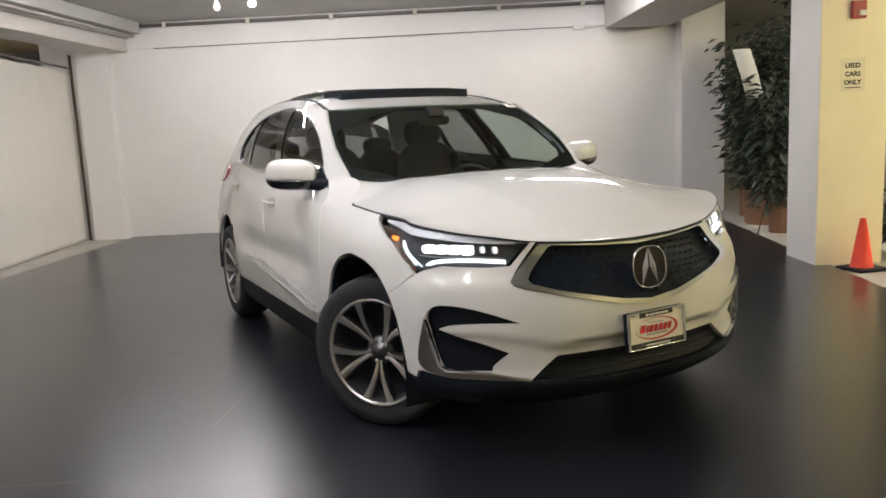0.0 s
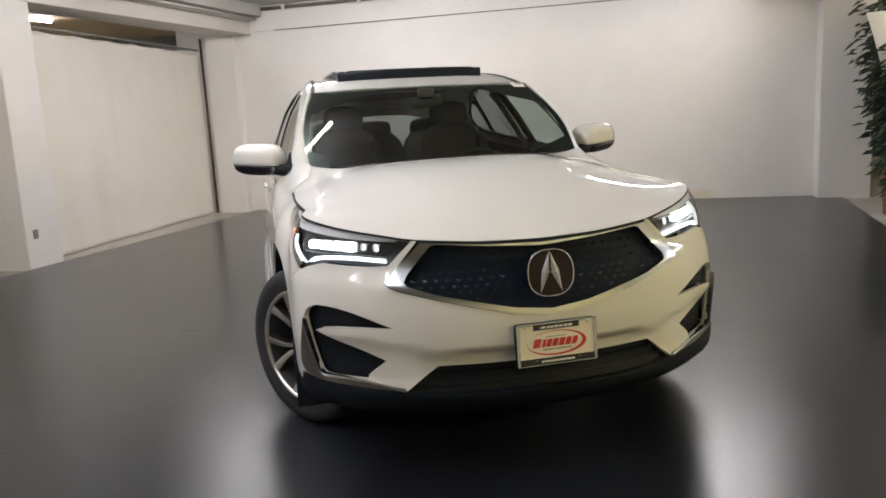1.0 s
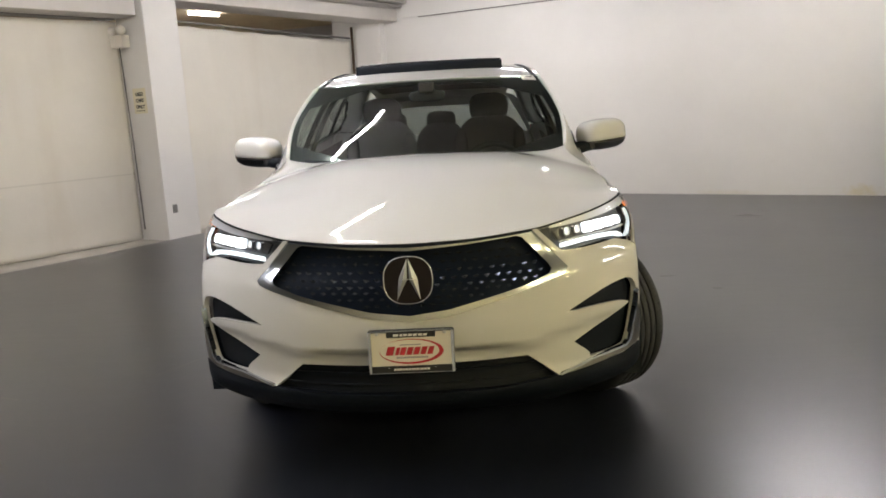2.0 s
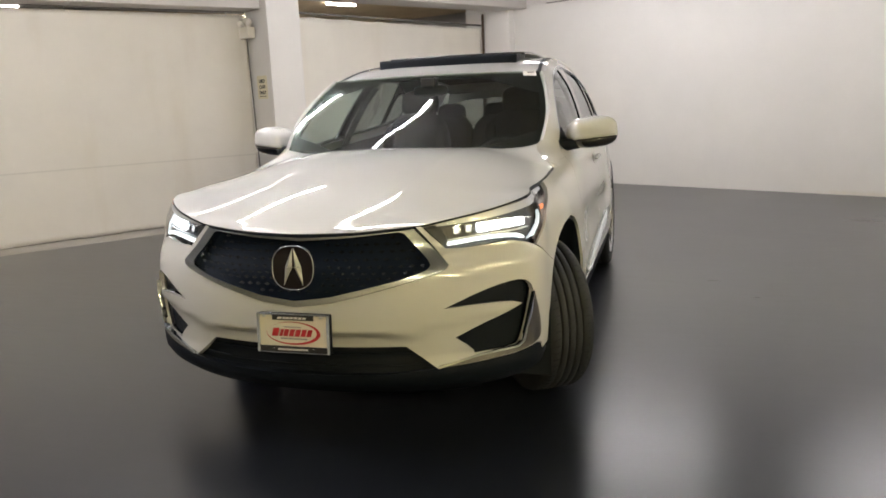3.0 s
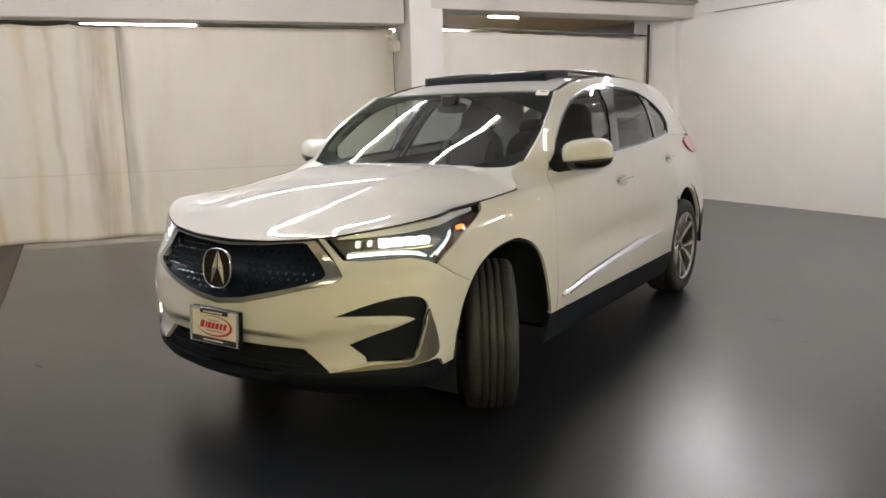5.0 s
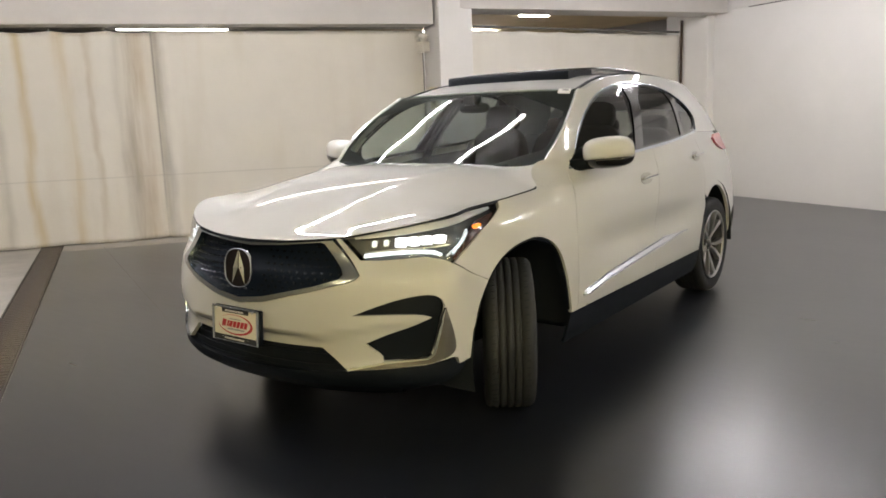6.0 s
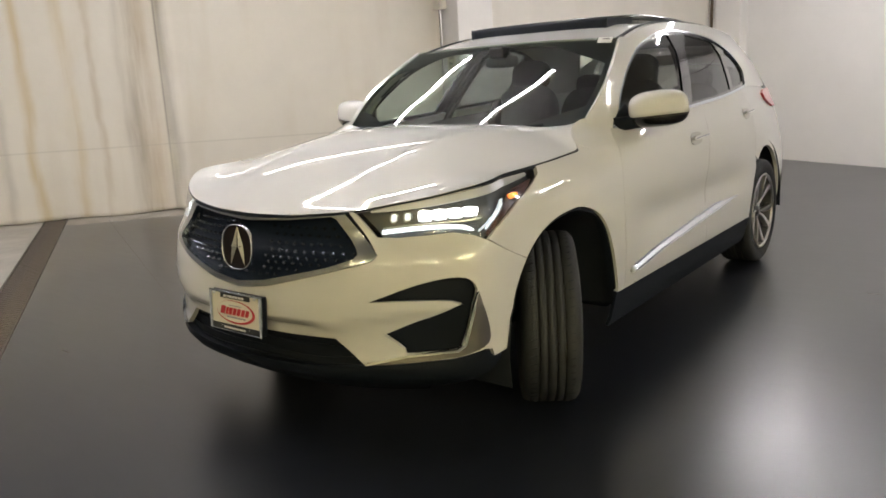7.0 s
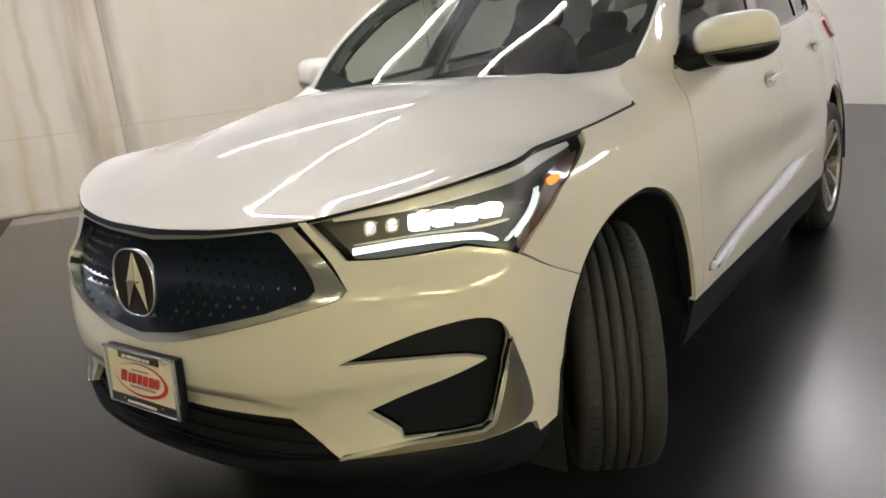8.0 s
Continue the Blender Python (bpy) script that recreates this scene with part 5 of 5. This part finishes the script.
def glyph_bars(name, x0, x1, y0, y1, widths, lean, z, mat, rise=0.0):
    """A line of plain slanted blocks, one after the other, between x0 and x1."""
    total = sum(widths)
    x = x0
    for n_, w_ in enumerate(widths):
        step_ = (x1 - x0) * w_ / total
        up = rise * (x - x0) / (x1 - x0)
        top = y1 + up + (.004 if n_ == 0 else 0) if rise else y1
        b_ = bmesh.new()
        f_ = [b_.verts.new(PM @ Vector((px, py, z))) for px, py in ((x, y0 + up), (x + step_ * .78, y0 + up), (x + step_ * .78 + lean, top), (x + lean, top))]
        b_.faces.new(f_)
        r_ = bmesh.ops.extrude_face_region(b_, geom=list(b_.faces))
        bmesh.ops.translate(b_, vec=PM.to_3x3() @ Vector((0, 0, .0006)), verts=[v_ for v_ in r_["geom"] if isinstance(v_, bmesh.types.BMVert)])
        bmesh.ops.recalc_face_normals(b_, faces=b_.faces)
        part(name, b_, mat, plate, smooth=False)
        x += step_


flat("bracket", (-.150, -.076), (.150, .076), -.022, 0, BLACK, .006)
flat("card", (-.143, -.068), (.143, .069), 0, .004, CARD)
flat("frame_foot", (-.143, -.073), (.143, -.050), .003, .008, INK, .002)
flat("frame_top", (-.086, .050), (.086, .071), .003, .008, INK, .002)
for lo, hi in (((-.151, -.077), (-.139, .077)), ((.139, -.077), (.151, .077)), ((-.151, .069), (.151, .077)), ((-.151, -.077), (.151, -.072))):
    flat("frame_edge", lo, hi, .002, .011, CHROME, .003)
for x in (-.118, .118):
    b_ = bmesh.new()
    lathe(b_, [(.001, .014), (.005, .013), (.006, .010)], "z", 12, PM @ Matrix.Translation((x, .066, 0)))
    part("screw", b_, SATIN, plate)
glyph_bars("top_bar", -.062, .060, .0560, .0640, (1.3, .7, 1, 1, 1, 1, 1), .003, .0115, WHITE)
glyph_bars("foot_bar", -.064, .064, -.065, -.058, (1, 1, 1, .8, 1, 1, .8, .8, 1, .5, 1, 1, 1.2), .001, .0115, WHITE)
for x in (-.083, .080):
    flat("foot_mark", (x, -.0585), (x + .004, -.0565), .008, .0090, WHITE)
b_ = bmesh.new()
rr = []
for rx, ry in ((.112, .0445), (.104, .0400)):
    rr.append([b_.verts.new(PM @ Vector((rx * math.cos(t) + (-.007 if rx < .11 else 0), ry * math.sin(t) + (.002 if rx < .11 else 0), .0052))) for t in np.linspace(0, 2 * math.pi, 64, endpoint=False)])
for i in range(64):
    b_.faces.new((rr[0][i], rr[0][(i + 1) % 64], rr[1][(i + 1) % 64], rr[1][i]))
part("red_oval", b_, REDINK, plate, smooth=False)
glyph_bars("red_bar", -.091, .078, -.012, .015, (1.35, .65, 1, 1, 1.05, 1, 1), .009, .0056, REDINK, rise=.001)
glyph_bars("small_bar", -.054, .058, -.0245, -.018, (1, 1, 1, 1, 1, 1, 1, 1, 1, 1, .6, 1, 1, 1, 1, 1), .001, .0046, GREYINK)
flat("small_rule", (-.040, .022), (.034, .0255), .004, .0050, GREYINK)

# intake slats
for z in (.372, .40, .428, .456, .484):
    w = np.interp(z, [.36, .41, .49], [.50, .51, .40])
    skin("intake_slat", body, [(-w, z - .003), (w, z - .003), (w, z + .003), (-w, z + .003)], BLACK, car, lift=-.016, depth=.012, step=.05)
# splitter under the lip
bm = bmesh.new()
rows = []
for u in np.linspace(-1, 1, 25):
    e = body(u * .66, .30)
    rows.append([bm.verts.new(p) for p in (Vector(e) + Vector((0, .01, .03)), Vector((e[0] * .97, e[1] + .05, .268)), Vector((e[0] * .9, e[1] + .32, .25)))])
for a, b in zip(rows, rows[1:]):
    for i in range(2):
        bm.faces.new((a[i], a[i + 1], b[i + 1], b[i]))
part("undertray", bm, BLACK, car)


def superegg(bm, c, ax, powers, lo, hi, nu=28, nv=14, m=None):
    """Rounded block between two latitudes."""
    rows_ = []
    for j in range(nv + 1):
        v = lo + (hi - lo) * j / nv
        r_ = []
        for i in range(nu):
            u = 2 * math.pi * i / nu
            cv, sv = math.cos(v), math.sin(v)
            def q(x, e):
                return math.copysign(abs(x) ** (2 / e), x)
            p = Vector((ax[0] * q(cv, powers[2]) * q(math.cos(u), powers[0]), ax[1] * q(cv, powers[2]) * q(math.sin(u), powers[1]), ax[2] * q(sv, powers[2])))
            r_.append(bm.verts.new((m @ p if m is not None else p) + Vector(c)))
        rows_.append(r_)
    for a_, b_ in zip(rows_, rows_[1:]):
        for i in range(nu):
            bm.faces.new((a_[i], a_[(i + 1) % nu], b_[(i + 1) % nu], b_[i]))
    bm.faces.new(rows_[0][::-1])
    bm.faces.new(rows_[-1])
    bmesh.ops.remove_doubles(bm, verts=bm.verts, dist=.0004)
    bmesh.ops.recalc_face_normals(bm, faces=bm.faces)


for side, _ in MIRRORED:
    # door mirror
    mr = new("door_mirror")
    mr.parent = car
    mm = pose(0, 0, 0, 0, side * -4, side * 27)
    c = (side * .952, .725, 1.197)
    bm = bmesh.new()
    superegg(bm, c, (.134, .092, .083), (3.8, 2.8, 3.0), -.17, math.pi / 2, m=mm)
    part("cap", bm, PAINT, mr)
    bm = bmesh.new()
    superegg(bm, c, (.135, .093, .083), (3.8, 2.8, 3.0), -math.pi / 2, -.185, m=mm)
    part("shell", bm, GLOSS, mr, "gloss black lower mirror shell")
    bm = bmesh.new()
    tube(bm, [(side * .79, .60, 1.132), (side * .86, .65, 1.140), (side * .93, .70, 1.150)], [.034, .030, .032], 10)
    part("arm", bm, BLACK, mr)
    skin("mirror_base", body, mir([(1.995, 1.122), (2.20, 1.134), (2.16, 1.225), (2.09, 1.19)], side), BLACK, car, lift=.006, depth=.015, step=.03)
    # door handles: cup, grip and bright strip
    for dn, s0, s1, z0 in (("front", 2.705, 2.955, 1.003), ("rear", 3.70, 3.925, 1.073)):
        h = (s1 - s0)
        cup = rounded([(s0 + .03, z0 - .035), (s1 - .05, z0 - .032), (s1 - .05, z0 + .034), (s0 + .03, z0 + .03)], 2)
        # the cup is flat; its grey colour holds the shade of a recess
        skin("handle_cup", body, mir(cup, side), CUPSHADE, car, lift=.0025, depth=.004, step=.02)
        grip = rounded([(s0, z0 - .012), (s1, z0 - .004), (s1, z0 + .020), (s0, z0 + .012)], 2)
        g = skin("door_handle", body, mir(grip, side), PAINT, car, lift=.034, depth=.018, step=.015)
        skin("bright_strip", body, mir([(s0 + .02, z0 - .004), (s1 - .02, z0 + .004), (s1 - .02, z0 + .009), (s0 + .02, z0 + .001)], side), CHROME, g, lift=.0365, depth=.003, step=.03)
    # door cards behind the skin
    skin("door_card", body, mir([(1.86, .46), (3.88, .50), (3.94, 1.20), (3.36, 1.165), (2.05, 1.105)], side), CABIN, car, lift=-.07, depth=0, step=.08)
    skin("pillar_lining", body, mir([(2.87, 1.13), (2.93, 1.13), (3.16, 1.53), (3.09, 1.53)], side), CABIN, car, lift=-.04, depth=.02, step=.05)
    # rear glass and tailgate frame
    rg = [(4.90, 1.14), (5.69, 1.14), (5.69, 1.47), (4.98, 1.45)]
    skin("rear_glass", body, mir(rg, side), SMOKE, car, lift=.004, depth=0, step=.08)
    # wiper
    bm = bmesh.new()
    p0, p1 = shield(side * .10 - .05, 1.112), shield(side * .80 - .05, 1.150)
    tube(bm, [Vector(p) + Vector((0, -.03, .004)) for p in (p0, p0 * .6 + p1 * .4 + np.array((0, -.004, .004)), p1)], .007, 6)
    part("wiper", bm, BLACK, car)
    # side repeater line of the fender arch
    skin("arch_lip", body, mir(ARCH_F + [(1.36 + (a_ - 1.36) * .975, .39 + (z_ - .39) * .975) for a_, z_ in ARCH_F[::-1]], side), BLACK, car, lift=-.012, depth=.03, step=.03)

# windshield border, sticker, mirror
skin("frit", shield, SHIELD, GLOSS, car, holes=[rounded([(-.955, 1.135), (.955, 1.135), (.945, 1.515), (-.945, 1.515)], 1)], lift=-.006, depth=0, step=.04)
skin("sticker", shield, [(.84, 1.512), (.955, 1.510), (.955, 1.537), (.84, 1.538)], WHITE, car, lift=.003, depth=.002, step=.03, label="white paper sticker")
skin("sticker_bar", shield, [(.88, 1.526), (.935, 1.526), (.935, 1.531), (.88, 1.531)], INK, car, lift=.0045, depth=0, step=.03)
rv = new("rear_view_mirror")
rv.parent = car
bm = bmesh.new()
superegg(bm, (0, .90, 1.455), (.105, .020, .032), (4, 2.5, 3.5), -math.pi / 2, math.pi / 2)
part("case", bm, CABIN, rv)
box_part("stem", (-.045, .84, 1.47), (.045, .92, 1.53), CABIN, rv, bevel=.01)

# open sunroof: wind deflector with mesh sides, glass slid back over the roof
bm = bmesh.new()
rows = []
for u in np.linspace(-1, 1, 25):
    x, y = .445 * u, 1.262 - .03 * (1 - u * u)
    z = float(roof_z(x, y))
    rows.append([bm.verts.new(p) for p in ((x, y, z - .01), (x, y - .004, z + .036), (x, y + .004, z + .052), (x, y + .03, z + .054), (x, y + .034, z - .01))])
for a, b in zip(rows, rows[1:]):
    for i in range(4):
        bm.faces.new((a[i], a[i + 1], b[i + 1], b[i]))
for r in (rows[0], rows[-1]):
    bm.faces.new(r)
bmesh.ops.recalc_face_normals(bm, faces=bm.faces)
part("wind_deflector", bm, BLACK, car, "raised black sunroof wind deflector")
for side, _ in MIRRORED:
    bm = bmesh.new()
    v = [bm.verts.new((side * x, y, float(roof_z(x, y)) + h)) for x, y, h in ((.448, 1.265, -.005), (.448, 1.265, .052), (.435, 1.62, .034), (.435, 1.62, -.005))]
    w = [bm.verts.new(q.co + Vector((-side * .014, 0, 0))) for q in v]
    for i in range(4):
        bm.faces.new((v[i], v[(i + 1) % 4], w[(i + 1) % 4], w[i]))
    bm.faces.new(v)
    bm.faces.new(w)
    bmesh.ops.recalc_face_normals(bm, faces=bm.faces)
    part("deflector_arm", bm, BLACK, car, smooth=False)
bm = bmesh.new()
rows = []
for y in np.linspace(1.48, 2.42, 12):
    rows.append([bm.verts.new((x, y, float(roof_z(x * .8, y)) + .022 + .018 * (2.42 - y))) for x in np.linspace(-.45, .45, 9)])
for a, b in zip(rows, rows[1:]):
    for i in range(8):
        bm.faces.new((a[i], a[i + 1], b[i + 1], b[i]))
ob = part("sunroof_panel", bm, GLOSS, car, "black glass sunroof panel slid back")
md = ob.modifiers.new("thick", "SOLIDIFY")
md.thickness = .014
skin("headliner", roof, both([(0, 1.0), (.5, 1.02), (.58, 1.5), (.58, 2.6), (.5, 3.1), (0, 3.12)]), CABIN, car, lift=-.045, depth=0, step=.12)
# spoiler over the tailgate
bm = bmesh.new()
rows = []
for u in np.linspace(-1, 1, 17):
    x = .585 * u
    rows.append([bm.verts.new((x * w_, y - .16 * u ** 4 * (y - 2.9) / .5, z - .052 * u ** 4)) for y, z, w_ in ((2.92, 1.602, 1), (3.20, 1.572, .98), (3.45, 1.530, .95), (3.44, 1.505, .94), (3.34, 1.40, .94))])
for a, b in zip(rows, rows[1:]):
    for i in range(4):
        bm.faces.new((a[i], a[i + 1], b[i + 1], b[i]))
bmesh.ops.recalc_face_normals(bm, faces=bm.faces)
part("spoiler", bm, PAINT, car)

# cabin
bm = bmesh.new()
rows = []
for u in np.linspace(-1, 1, 21):
    rows.append([bm.verts.new(p) for p in ((u * .74, .42, 1.085), (u * .74, .62, 1.075 + .02 * math.exp(-((u - .5) / .28) ** 2)), (u * .74, .86, 1.055 + .045 * math.exp(-((u - .5) / .22) ** 2)), (u * .74, .94, .99), (u * .74, .92, .62))])
for a, b in zip(rows, rows[1:]):
    for i in range(4):
        bm.faces.new((a[i], a[i + 1], b[i + 1], b[i]))
bmesh.ops.recalc_face_normals(bm, faces=bm.faces)
part("dashboard", bm, CABIN, car)
sw = new("steering_wheel")
sw.parent = car
SM = Matrix.Translation((.37, 1.08, .99)) @ pose(0, 0, 0, 62, 0, 0)
bm = bmesh.new()
lathe(bm, [(.185 + .016 * math.cos(t), .016 * math.sin(t)) for t in np.linspace(0, 2 * math.pi, 10, endpoint=False)], "z", 40, SM, closed=True)
part("wheel_rim", bm, CABIN, sw)
bm = bmesh.new()
box(bm, (-.175, -.022, -.012), (.175, .022, .012), SM, .008)
box(bm, (-.02, -.175, -.012), (.02, .0, .012), SM, .008)
part("wheel_spokes", bm, CABIN, sw)
bm = bmesh.new()
superegg(bm, SM.translation, (.065, .06, .025), (2.5, 2.5, 2.5), -math.pi / 2, math.pi / 2, m=SM.to_3x3().to_4x4())
part("airbag_cover", bm, CABIN, sw)


def cushion(bm, c, ax, m=None):
    superegg(bm, c, ax, (4, 4, 3), -math.pi / 2, math.pi / 2, 24, 12, m)


for x in (.37, -.37):
    st = new("front_seat")
    st.parent = car
    bm = bmesh.new()
    cushion(bm, (x, 1.42, .66), (.25, .27, .09))
    part("cushion", bm, SEAT, st)
    bm = bmesh.new()
    cushion(bm, (x, 1.72, 1.00), (.24, .075, .33), pose(0, 0, 0, -16, 0, 0))
    part("backrest", bm, SEAT, st)
    for k in (-1, 1):
        bm = bmesh.new()
        cushion(bm, (x + k * .195, 1.67, .98), (.045, .075, .26), pose(0, 0, 0, -16, 0, 0))
        part("bolster", bm, SEAT, st)
    bm = bmesh.new()
    cushion(bm, (x, 1.83, 1.375), (.135, .055, .095), pose(0, 0, 0, -10, 0, 0))
    part("headrest", bm, SEAT, st)
    bm = bmesh.new()
    for k in (-1, 1):
        tube(bm, [(x + k * .05, 1.81, 1.24), (x + k * .05, 1.83, 1.36)], .007, 6)
    part("headrest_posts", bm, SATIN, st)
rb = new("rear_bench")
rb.parent = car
for x in (-.40, 0, .40):
    bm = bmesh.new()
    cushion(bm, (x, 2.32, .68), (.21, .26, .09))
    part("cushion", bm, SEAT, rb)
    bm = bmesh.new()
    cushion(bm, (x, 2.66, .98), (.21, .08, .30), pose(0, 0, 0, -20, 0, 0))
    part("backrest", bm, SEAT, rb)
    bm = bmesh.new()
    cushion(bm, (x, 2.78, 1.29), (.12, .05, .07), pose(0, 0, 0, -12, 0, 0))
    part("headrest", bm, SEAT, rb)
box_part("cabin_floor", (-.74, .6, .40), (.74, 3.2, .46), CABIN, car, bevel=.01)
